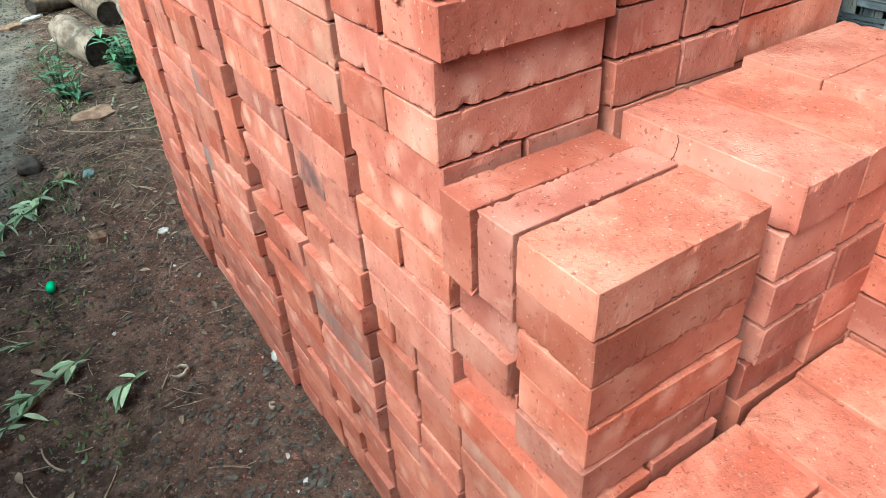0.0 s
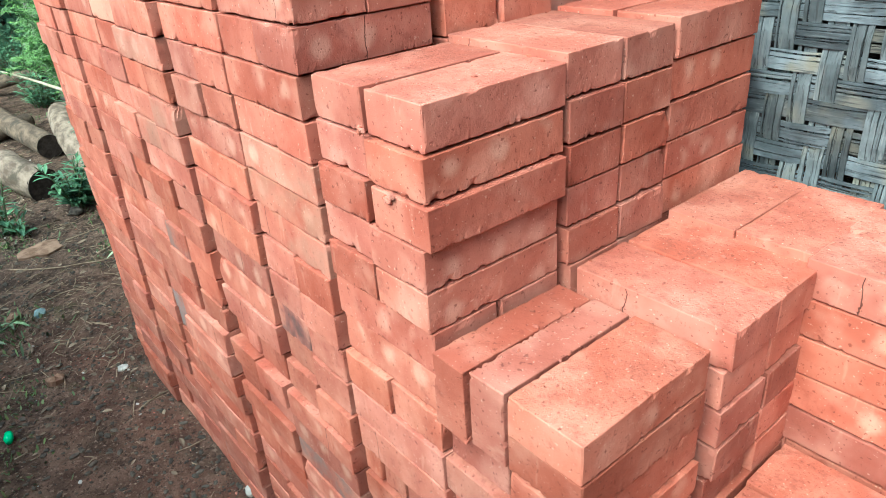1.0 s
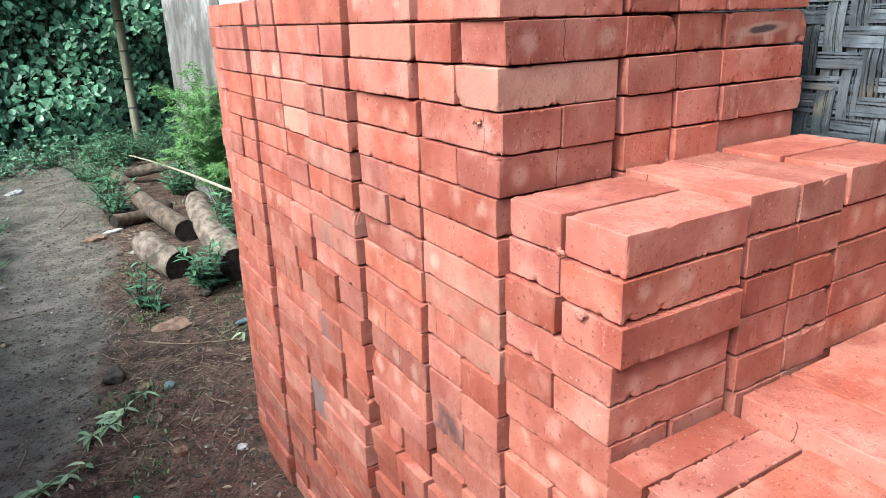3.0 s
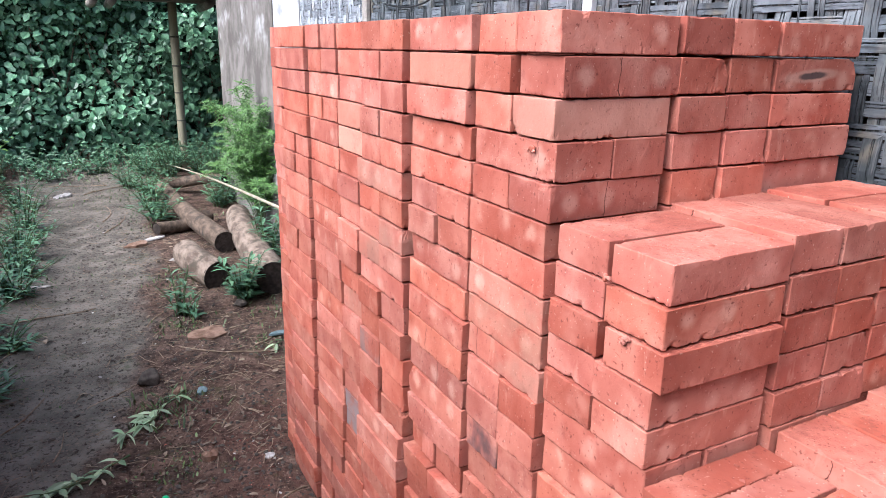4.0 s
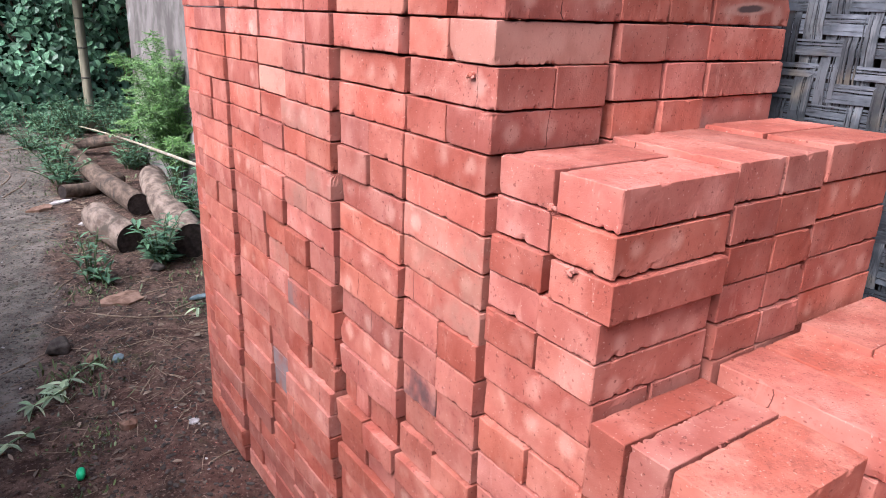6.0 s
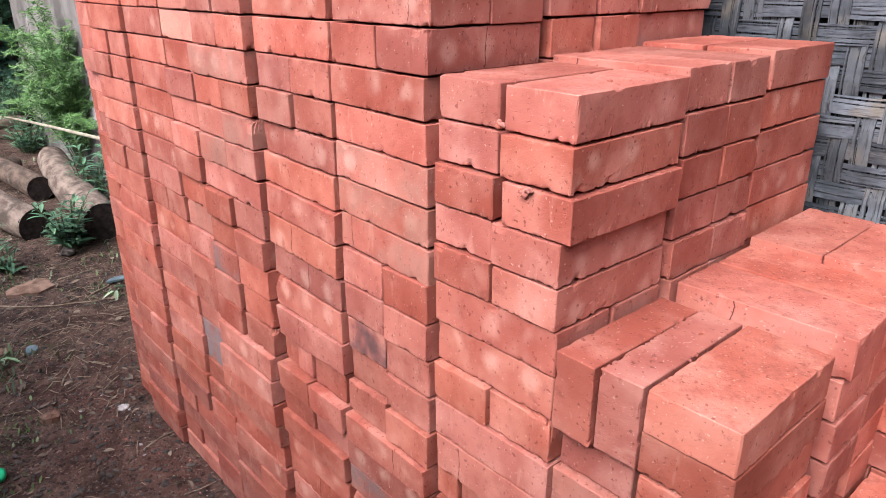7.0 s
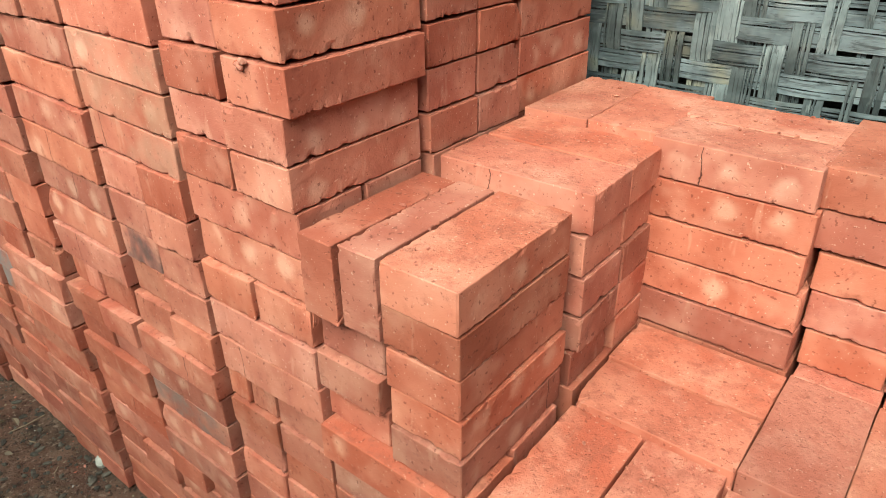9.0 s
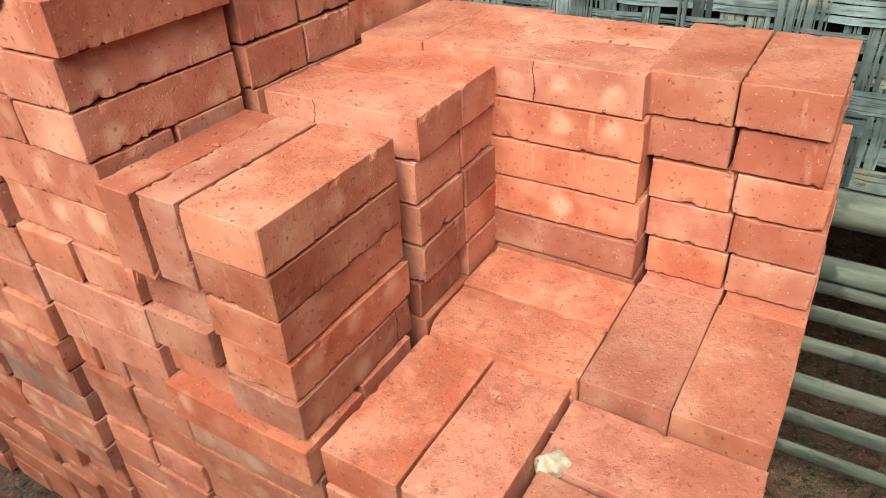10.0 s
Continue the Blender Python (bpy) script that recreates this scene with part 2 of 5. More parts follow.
roof_mat = simple("old_roof_sheet", (0.12, 0.11, 0.10), (0.2, 0.185, 0.17), 8, 0.8)
cable_mat = simple("black_cable", (0.012, 0.012, 0.013), (0.02, 0.02, 0.022), 30, 0.5, 0.4, 0.0005)
stone_mat = simple("stone", (0.045, 0.038, 0.032), (0.10, 0.085, 0.07), 30, 0.95, 0.2, 0.004)
mortar_mat = simple("pale_mortar", (0.36, 0.26, 0.20), (0.58, 0.46, 0.37), 60, 0.95, 0.2, 0.003)
shard_mat = simple("clay_shard", (0.14, 0.085, 0.055), (0.26, 0.17, 0.12), 26, 0.95, 0.2, 0.003)
paper_mat = simple("dirty_scrap", (0.30, 0.28, 0.25), (0.55, 0.53, 0.50), 30, 0.8, 0.2, 0.001)
twig_mat = simple("dry_twig", (0.16, 0.115, 0.075), (0.34, 0.265, 0.185), 40, 0.9, 0.2, 0.001)
dryleaf_mat = simple("dry_leaf", (0.17, 0.125, 0.085), (0.36, 0.29, 0.21), 30, 0.8, 0.2, 0.001)
plastic_mat = simple("green_plastic", (0.02, 0.45, 0.16), (0.03, 0.62, 0.25), 30, 0.35, 0.5, 0.0003)
bluescrap_mat = simple("blue_scrap", (0.10, 0.15, 0.16), (0.20, 0.26, 0.27), 30, 0.7, 0.3, 0.001)


def leaf_material(name, c1, c2, vary=0.35, rough=0.42):
    k = Mat(name, rough, 0.4)
    r = k.rand(True)
    col = k.mix(r, c1, c2)
    col = k.mix(k.math("MULTIPLY", k.ramp(k.noise(40, 3), 0.5, 0.7), 0.35), col, tuple(a * 0.5 for a in c1))
    col = k.tone(col, k.ramp(k.math("FRACT", k.math("MULTIPLY", r, 23.0)), 0, 1, 1 - vary, 1 + vary))
    k.b.inputs["Subsurface Weight"].default_value = 0.0
    return k.end(col, k.noise(90, 2), 0.001, 0.4)


hedge_leaf = leaf_material("hedge_leaf", (0.085, 0.190, 0.105), (0.175, 0.330, 0.185), 0.40, 0.36)
# dark colour painted in for the shade between and behind the leaves
hedge_gap_shade = simple("hedge_shade", (0.014, 0.034, 0.021), (0.034, 0.072, 0.042), 9, 0.9)
weed_leaf = leaf_material("weed_leaf", (0.055, 0.135, 0.070), (0.115, 0.22, 0.11))
fern_leaf = leaf_material("feathery_leaf", (0.062, 0.145, 0.036), (0.135, 0.265, 0.058))
lime_leaf = leaf_material("young_leaf", (0.14, 0.28, 0.045), (0.22, 0.38, 0.07))
wilt_leaf = leaf_material("wilting_leaf", (0.15, 0.235, 0.115), (0.33, 0.41, 0.25), 0.35, 0.55)
grass_leaf = leaf_material("grass_blade", (0.05, 0.085, 0.025), (0.11, 0.15, 0.05))
stem_mat = simple("green_stem", (0.05, 0.09, 0.04), (0.12, 0.15, 0.07), 30)


# ---- builders ----
def mesh_from(name, verts, faces, mat, smooth=False):
    me = bpy.data.meshes.new(name)
    me.from_pydata([tuple(v) for v in verts], [], faces)
    me.materials.append(mat)
    if smooth:
        me.polygons.foreach_set("use_smooth", [True] * len(me.polygons))
    me.update()
    return me


def part(name, me, parent, label="", m=None):
    ob = new(name, me)
    ob.parent = parent
    if m is not None:
        ob.matrix_basis = m
    if label:
        ob["label"] = label
    return ob


def thing(name, label, category, data=None, group="", kind="", m=None):
    ob = tagged(new(name, data), label, category, group, kind)
    if m is not None:
        ob.matrix_basis = m
    return ob


def tube(points, radii, sides=10, cap=True, wobble=0.0, seed=0):
    """A tapered tube along points."""
    rng = random.Random(seed)
    verts, faces = [], []
    pts = [Vector(p) for p in points]
    side = None
    for i, p in enumerate(pts):
        d = (pts[min(i + 1, len(pts) - 1)] - pts[max(i - 1, 0)]).normalized()
        if side is None:
            side = d.orthogonal().normalized()
        side = (side - d * side.dot(d)).normalized()
        up = d.cross(side)
        for s in range(sides):
            a = 2 * math.pi * s / sides
            r = radii[i] * (1 + wobble * (1.6 * noise.noise(Vector((1.6 * math.cos(a) + seed, i * 0.22, 1.6 * math.sin(a)))) + 0.12 * rng.uniform(-1, 1)))
            verts.append(p + side * math.cos(a) * r + up * math.sin(a) * r)
    n = len(pts)
    for i in range(n - 1):
        for s in range(sides):
            t = (s + 1) % sides
            faces.append((i * sides + s, i * sides + t, (i + 1) * sides + t, (i + 1) * sides + s))
    if cap:
        faces.append(tuple(range(sides - 1, -1, -1)))
        faces.append(tuple((n - 1) * sides + s for s in range(sides)))
    return verts, faces


def leaf_shape(verts, faces, base, way, up, length, width, droop=0.2):
    """Adds a folded, drooping leaf blade of eight faces."""
    way, up = way.normalized(), up.normalized()
    side = way.cross(up)
    if side.length < 1e-4:
        side = way.orthogonal()
    side.normalize()
    up = side.cross(way)
    b = len(verts)
    for f, w in ((0.0, 0.04), (0.28, 0.42), (0.58, 0.5), (0.82, 0.28), (1.0, 0.02)):
        c = base + way * length * f - up * droop * length * f * f
        fold = up * width * 0.18 * (w / 0.5)
        verts.extend((c - side * width * w + fold, c, c + side * width * w + fold))
    for i in range(4):
        q = b + i * 3
        faces.append((q, q + 1, q + 4, q + 3))
        faces.append((q + 1, q + 2, q + 5, q + 4))


def box(verts, faces, lo, hi):
    b = len(verts)
    for z in (lo[2], hi[2]):
        verts.extend(((lo[0], lo[1], z), (hi[0], lo[1], z), (hi[0], hi[1], z), (lo[0], hi[1], z)))
    faces.extend(tuple(b + i for i in f) for f in ((3, 2, 1, 0), (4, 5, 6, 7), (0, 1, 5, 4), (1, 2, 6, 5), (2, 3, 7, 6), (3, 0, 4, 7)))


# ---- ground ----
def ground_height(x, y):
    h = 0.016 * noise.noise(Vector((x * 2.1, y * 2.1, 3.0))) + 0.007 * noise.noise(Vector((x * 8, y * 8, 1.0))) + 0.004 * noise.noise(Vector((x * 23, y * 23, 5.0)))
    path = max(0.0, 1 - abs(x + 0.62) / 0.4)
    h -= 0.018 * path
    near = min(1.0, max(0.0, max(-x - 0.02, x - 0.66, -y - 0.66, y - 1.62)) / 0.12)
    far = min(1.0, max(0.0, (math.hypot(x, y) - 12) / 10))
    h = h * near * (1 - far) - 0.004 * (1 - near)
    return h


def axis(lo, hi, step, reach):
    a = list(np.arange(lo, hi + step / 2, step))
    out, d = [], step
    v = hi
    while v < reach:
        d *= 1.35
        v += d
        out.append(v)
    neg, d, v = [], step, lo
    while v > -reach:
        d *= 1.35
        v -= d
        neg.append(v)
    return neg[::-1] + a + out


def build_ground():
    xs, ys = axis(-1.6, 1.0, 0.02, 600), axis(-1.0, 6.0, 0.025, 600)
    verts = [(x, y, ground_height(x, y)) for y in ys for x in xs]
    w = len(xs)
    faces = [(j * w + i, j * w + i + 1, (j + 1) * w + i + 1, (j + 1) * w + i) for j in range(len(ys) - 1) for i in range(w - 1)]
    thing("ground", "bare brown trodden soil with grey footpath and moss", "ground", mesh_from("ground", verts, faces, soil_mat, True), kind="structure")


build_ground()


# ---- house wall beside the stack ----
WALL = 0.668


def strip(n, length0, pitch, width, thick, phase, along, rng):
    """A flattened bamboo strip, woven over and under its neighbours and split along its fibres."""
    verts, faces = [], []
    lift = 0.0026
    heights = []
    for i in range(n * 2 + 1):
        k = (i // 2 + phase) % 4
        d = 0.0 if i % 2 == 0 and ((i // 2 - 1 + phase) % 4 in (0, 1)) != (k in (0, 1)) else (lift if k in (0, 1) else -lift)
        heights.append(d + rng.uniform(-0.0005, 0.0005))
    cuts = [0.0] + sorted(rng.uniform(0.12, 0.88) for _ in range(rng.choice((2, 3, 3, 4)))) + [1.0]
    for lo, hi in zip(cuts, cuts[1:]):
        if hi - lo < 0.04 or (len(cuts) > 4 and rng.random() < 0.07):
            continue
        a0, a1 = -width / 2 + width * lo + rng.uniform(0.0002, 0.0013), -width / 2 + width * hi - rng.uniform(0.0002, 0.0013)
        bow, raise_by, base = rng.uniform(-0.0012, 0.0012), rng.uniform(-0.0006, 0.0006), len(verts)
        for i, d in enumerate(heights):
            s = length0 + i * pitch / 2
            sway = bow * math.sin(i * 0.35 + lo * 9)
            w0, w1 = a0 + sway + rng.uniform(-0.0004, 0.0004), a1 + sway + rng.uniform(-0.0004, 0.0004)
            for w, q in ((w0, -thick), (w0, thick), (w1, thick), (w1, -thick)):
                verts.append((-d + q + raise_by, s, w) if along == "y" else (-d + q + raise_by, w, s))
        for i in range(n * 2):
            a, b = base + i * 4, base + i * 4 + 4
            for e in range(4):
                f = (e + 1) % 4
                faces.append((a + e, a + f, b + f, b + e))
        m = base + n * 8
        faces.append((base, base + 1, base + 2, base + 3))
        faces.append((m + 3, m + 2, m + 1, m))
    return verts, faces


def weave(wall, y0, y1, z0, z1, upright, level, rng):
    pitch = 0.035
    nz, ny = int((z1 - z0) / pitch), int(round((y1 - y0) / pitch))
    for i in range(ny):
        v, f = strip(nz, z0, pitch, 0.0330 * rng.uniform(0.80, 1.06), 0.0011, i, "z", rng)
        part("strip", mesh_from("strip", v, f, upright), wall, m=pose(0, y0 + (i + 0.5) * pitch + rng.uniform(-0.004, 0.004), 0, rng.uniform(-0.25, 0.25)))
    for j in range(nz):
        v, f = strip(ny, y0, pitch, 0.0330 * rng.uniform(0.78, 1.05), 0.0011, j + 2, "y", rng)
        part("strip", mesh_from("strip", v, f, level), wall, m=pose(0, 0, z0 + (j + 0.5) * pitch + rng.uniform(-0.003, 0.003)))


def build_woven_wall():
    rng = random.Random(3)
    wall = thing("wall_east", "weathered grey woven bamboo wall with gaps between strips", "wall", kind="structure", m=pose(WALL, 0, 0))
    weave(wall, -1.6, 2.395, 0.60, 2.3, weave_v_mat, weave_h_mat, rng)
    pale = thing("wall_east_pale", "pale limewashed woven bamboo panel of the wall", "wall", kind="structure", m=pose(WALL, 0, 0))
    weave(pale, 2.445, 3.385, 0.60, 2.3, weave_pale_v_mat, weave_pale_h_mat, rng)
    # uprights behind the weave
    for y in (-1.2, 0.945, 2.42):
        v, f = [], []
        box(v, f, (0.008, y - 0.035, 0.0), (0.05, y + 0.035, 2.3))
        part("post", mesh_from("post", v, f, beam_mat), wall, "grey timber post")
    v, f = [], []
    box(v, f, (-0.022, 0.93, 1.325), (-0.006, 0.965, 2.3))
    part("batten", mesh_from("batten", v, f, panel_mat), wall, "pale vertical batten")
    v, f = [], []
    box(v, f, (-0.022, 2.39, 0.6), (-0.006, 2.44, 2.3))
    part("batten", mesh_from("batten", v, f, beam_mat), wall, "dark vertical batten")
    # open bamboo slats under the weave
    beam_v, beam_f = tube([(0.018 + 0.002 * rng.random(), y, 0.568 + 0.004 * math.sin(y * 3)) for y in np.arange(-1.6, 3.41, 0.25)], [0.034] * 21, 12, True, 0.05, 4)
    part("sill_beam", mesh_from("sill_beam", beam_v, beam_f, slat_mat, True), wall, "thick bamboo rail at the foot of the weave")
    for q, (z, r) in enumerate(((0.470, 0.024), (0.428, 0.017), (0.372, 0.021), (0.312, 0.019), (0.240, 0.022), (0.170, 0.021), (0.095, 0.02))):
        pts = [(0.012 + 0.006 * math.sin(q + y), y, z + 0.006 * math.sin(1.3 * y + q)) for y in np.arange(-1.6, 3.41, 0.2)]
        v, f = tube(pts, [0.8 * r * rng.uniform(0.94, 1.06) for _ in pts], 10, True, 0.06, q)
        flat = pose(0, 0, z, 0, rng.uniform(-14, 14), 0) @ Matrix.Diagonal((0.42, 1, 1, 1)) @ pose(0, 0, -z)
        slat = part("slat", mesh_from("slat", v, f, slat_mat, True), wall, "split grey bamboo slat", m=flat)
        y = -1.5 + rng.random() * 0.3
        while y < 0:
            zz = z + 0.006 * math.sin(1.3 * y + q)
            xx = 0.012 + 0.006 * math.sin(q + y)
            v, f = tube([(xx, y - 0.004, zz), (xx, y, zz), (xx, y + 0.004, zz)], [r * 0.8, r * 0.88, r * 0.8], 10)
            part("joint", mesh_from("joint", v, f, slat_mat, True), slat)
            y += rng.uniform(0.26, 0.36)


build_woven_wall()


def slab(name, lo, hi, mat, label, category="wall"):
    v, f = [], []
    box(v, f, lo, hi)
    return thing(name, label, category, mesh_from(name, v, f, mat), kind="structure")


slab("wall_plaster", (0.655, 3.93, 0.0), (0.76, 5.6, 2.6), plaster_mat, "grey stained plaster wall with flaking white patches")
slab("wall_panel", (0.662, 3.40, 0.0), (0.72, 3.926, 2.3), panel_mat, "pale limewashed wall panel beside the weave")
# two unseen room walls, added near black to keep the weave's gaps dark
slab("wall_back", (2.8, -1.7, 0.0), (2.9, 5.6, 2.6), unlit_room_mat, "unseen inner wall, near black for the unlit room")
slab("wall_south", (0.70, -1.8, 0.0), (2.9, -1.7, 2.6), unlit_room_mat, "unseen end wall, near black for the unlit room")
slab("wall_north", (0.764, 5.5, 0.0), (2.796, 5.6, 2.6), plaster_mat, "plain plaster end wall")
# roof out of view; its eave reaches past the wall to shade the stack
slab("ceiling", (0.02, -1.8, 2.61), (2.9, 5.6, 2.66), roof_mat, "unseen old roof sheet, its eave added for shade", "ceiling")
slab("wall_upper", (0.662, -1.7, 2.304), (0.70, 3.926, 2.6), beam_mat, "grey timber head of the wall")


# ---- porch at the end of the path ----
def build_porch():
    pole = thing("bamboo_pole", "leaning grey-green bamboo pole holding up the porch beam", "pole")
    pts = [(0.555 + 0.005 * t, 7.35, -0.02 + 1.69 * t) for t in np.linspace(0, 1, 12)]
    v, f = tube(pts, [0.043] * 12, 12, True, 0.02, 5)
    part("culm", mesh_from("culm", v, f, pole_mat, True), pole)
    for t in (0.14, 0.30, 0.47, 0.63, 0.80):
        c = Vector((0.555 + 0.005 * t, 7.35, -0.02 + 1.69 * t))
        v, f = tube([c - Vector((0, 0, 0.008)), c, c + Vector((0, 0, 0.008))], [0.044, 0.048, 0.044], 12)
        part("joint", mesh_from("joint", v, f, node_mat, True), pole)
    roof = thing("porch_roof", "edge of an old porch roof on a timber beam", "roof", kind="structure")
    v, f = [], []
    box(v, f, (-0.22, 7.30, 1.665), (2.6, 7.41, 1.745))
    part("beam", mesh_from("beam", v, f, beam_mat), roof, "grey timber beam")
    for x in (-0.18, -0.02, 0.85, 1.10):
        v, f = tube([(x, 6.9, 1.645), (x, 7.46, 1.625)], [0.042, 0.042], 10)
        part("rafter", mesh_from("rafter", v, f, beam_mat, True), roof, "round rafter end")
    v, f = [], []
    box(v, f, (-0.28, 5.62, 1.75), (2.9, 7.50, 1.79))
    part("sheet", mesh_from("sheet", v, f, roof_mat), roof)


build_porch()


# ---- hedge ----
def build_hedge():
    rng = random.Random(11)
    hedge = thing("hedge", "tall dense green hedge of broad heart-shaped leaves", "hedge", kind="stuff")
    verts, faces = [], []
    for _ in range(27000):
        x = rng.uniform(-4.6, 3.6)
        z = rng.uniform(0.02, 3.6) ** 1.0
        bulge = 0.35 * noise.noise(Vector((x * 0.9, z * 1.1, 2.0))) + 0.18 * noise.noise(Vector((x * 2.6, z * 2.6, 7.0)))
        y = 7.95 + bulge + rng.uniform(-0.05, 0.34) + max(0, z - 2.2) * 0.2
        way = Vector((rng.uniform(-1, 1), rng.uniform(-0.9, 0.1), rng.uniform(-1.0, 0.15)))
        up = Vector((rng.uniform(-0.6, 0.4), -0.7, rng.uniform(0.4, 1.3)))
        s = 0.045 + 0.070 * rng.random() ** 1.5
        leaf_shape(verts, faces, Vector((x, y, z)), way, up, s, s * rng.uniform(0.6, 1.0), rng.uniform(-0.1, 0.5))
    tagged(part("foliage", mesh_from("foliage", verts, faces, hedge_leaf), hedge), kind="stuff")
    # rank weeds and dry stalks along the hedge's foot
    wv, wf, dv, df = [], [], [], []
    for _ in range(420):
        x, y = rng.uniform(-1.9, 1.2), 7.75 - abs(rng.gauss(0, 0.38))
        tall = rng.uniform(0.06, 0.32)
        lean = Vector((rng.uniform(-0.5, 0.5), rng.uniform(-0.6, 0.2), 1.0)).normalized()
        foot = Vector((x, y, ground_height(x, y)))
        dry = rng.random() < 0.4
        a, b = tube([tuple(foot), tuple(foot + lean * tall * 0.6), tuple(foot + lean * tall + Vector((lean.x, lean.y, 0)) * tall * 0.3)], [0.003, 0.0022, 0.001], 4)
        qv, qf = (dv, df) if dry else (wv, wf)
        qf.extend(tuple(i + len(qv) for i in q) for q in b)
        qv.extend(a)
        for _ in range(0 if dry else 6):
            leaf_shape(wv, wf, foot + lean * tall * rng.uniform(0.25, 1.0), Vector((rng.uniform(-1, 1), rng.uniform(-1, 0.6), rng.uniform(-0.3, 0.6))), Vector((0, -0.5, 1)), rng.uniform(0.03, 0.07), rng.uniform(0.015, 0.035), 0.3)
    tagged(part("foot_weeds", mesh_from("foot_weeds", wv, wf, weed_leaf), hedge, "low green weeds at the hedge's foot"), kind="stuff")
    tagged(part("dry_stalks", mesh_from("dry_stalks", dv, df, twig_mat), hedge, "dry straw-coloured stalks at the hedge's foot"), kind="stuff")
    # bumpy backing sheet; its dark colour stands for shade deep in the hedge
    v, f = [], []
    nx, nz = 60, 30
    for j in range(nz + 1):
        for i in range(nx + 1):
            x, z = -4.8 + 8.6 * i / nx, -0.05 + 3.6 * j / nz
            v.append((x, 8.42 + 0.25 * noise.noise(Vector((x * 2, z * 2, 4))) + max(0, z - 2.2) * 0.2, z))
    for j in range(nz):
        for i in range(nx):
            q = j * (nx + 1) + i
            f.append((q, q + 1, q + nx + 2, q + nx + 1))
    part("inner_growth", mesh_from("inner_growth", v, f, hedge_gap_shade, True), hedge, "dark sheet coloured as the shade inside the hedge")
    v, f = [], []
    for _ in range(60):
        x = rng.uniform(-4, 3.2)
        a, b = tube([(x, 8.3, 0), (x + rng.uniform(-0.2, 0.2), 8.15, 0.6), (x + rng.uniform(-0.4, 0.4), 8.2, 1.4)], [0.02, 0.014, 0.006], 5)
        f.extend(tuple(i + len(v) for i in q) for q in b)
        v.extend(a)
    tagged(part("stalk_growth", mesh_from("stalk_growth", v, f, bark_mat), hedge), kind="stuff")


build_hedge()


# taller beside the stack, so the added bank blocks more low light there
def bank_height(y):
    return 1.0 + 0.55 * min(1.0, max(0.0, (4.0 - y) / 1.5))


def bank_foot(y):
    """Beside the stack the unseen bank comes close to the path for shade."""
    return -1.95 + 0.66 * min(1.0, max(0.0, (3.2 - y) / 1.2))


def build_side_shade_bank():
    """The same growth closes the path's far side, added unseen to shade lower bricks."""
    rng = random.Random(12)
    hedge = thing("hedge", "unseen hedge bank added along the footpath to shade bricks", "hedge", kind="stuff")
    v, f = [], []
    ny, nz = 50, 14
    for j in range(nz + 1):
        for i in range(ny + 1):
            y = -4.0 + 12.0 * i / ny
            z = -0.05 + bank_height(y) * j / nz
            v.append((bank_foot(y) + 0.10 * noise.noise(Vector((y * 1.4, z * 1.6, 9))) - 0.06 * z, y, z))
    for j in range(nz):
        for i in range(ny):
            q = j * (ny + 1) + i
            f.append((q, q + 1, q + ny + 2, q + ny + 1))
    # backing sheet, coloured dark as shade behind this bank's leaves
    part("inner_growth", mesh_from("inner_growth", v, f, hedge_gap_shade, True), hedge, "dark sheet coloured as the shade inside the hedge")
    lv, lf = [], []
    for _ in range(5200):
        y = rng.uniform(-4, 8)
        z = rng.uniform(0.0, bank_height(y))
        x = bank_foot(y) + 0.04 + 0.10 * noise.noise(Vector((y * 1.4, z * 1.6, 9))) - 0.06 * z + rng.uniform(0, 0.12)
        s = rng.uniform(0.08, 0.16)
        leaf_shape(lv, lf, Vector((x, y, z)), Vector((rng.uniform(0, 1), rng.uniform(-1, 1), rng.uniform(-1, 0.2))), Vector((0.9, rng.uniform(-0.5, 0.5), rng.uniform(0.2, 1))), s, s * 0.8, 0.25)
    tagged(part("foliage", mesh_from("foliage", lv, lf, hedge_leaf), hedge), kind="stuff")


build_side_shade_bank()


def build_end_shade_bank():
    """Unseen growth closing the yard behind the walker, added to dim front faces."""
    v, f = [], []
    nx, nz = 40, 14
    for j in range(nz + 1):
        for i in range(nx + 1):
            x, z = -3.2 + 6.4 * i / nx, -0.05 + 2.2 * j / nz
            v.append((x, -2.25 + 0.2 * noise.noise(Vector((x * 1.4, z * 1.6, 5))) - 0.06 * z, z))
    for j in range(nz):
        for i in range(nx):
            q = j * (nx + 1) + i
            f.append((q, q + nx + 1, q + nx + 2, q + 1))
    bank = thing("hedge", "unseen hedge bank closing the yard, added to dim bricks", "hedge", kind="stuff")
    # same dark backing: inner shade given as colour
    part("inner_growth", mesh_from("inner_growth", v, f, hedge_gap_shade, True), bank, "dark sheet coloured as the shade inside the hedge")
    rng = random.Random(14)
    lv, lf = [], []
    for _ in range(3000):
        x, z = rng.uniform(-3.2, 3.2), rng.uniform(0.0, 2.25)
        y = -2.22 + 0.2 * noise.noise(Vector((x * 1.4, z * 1.6, 5))) - 0.06 * z + rng.uniform(0, 0.2)
        s = rng.uniform(0.08, 0.16)
        leaf_shape(lv, lf, Vector((x, y, z)), Vector((rng.uniform(-1, 1), rng.uniform(0, 1), rng.uniform(-1, 0.2))), Vector((rng.uniform(-0.5, 0.5), 0.9, rng.uniform(0.2, 1))), s, s * 0.8, 0.25)
    tagged(part("foliage", mesh_from("foliage", lv, lf, hedge_leaf), bank), kind="stuff")


build_end_shade_bank()


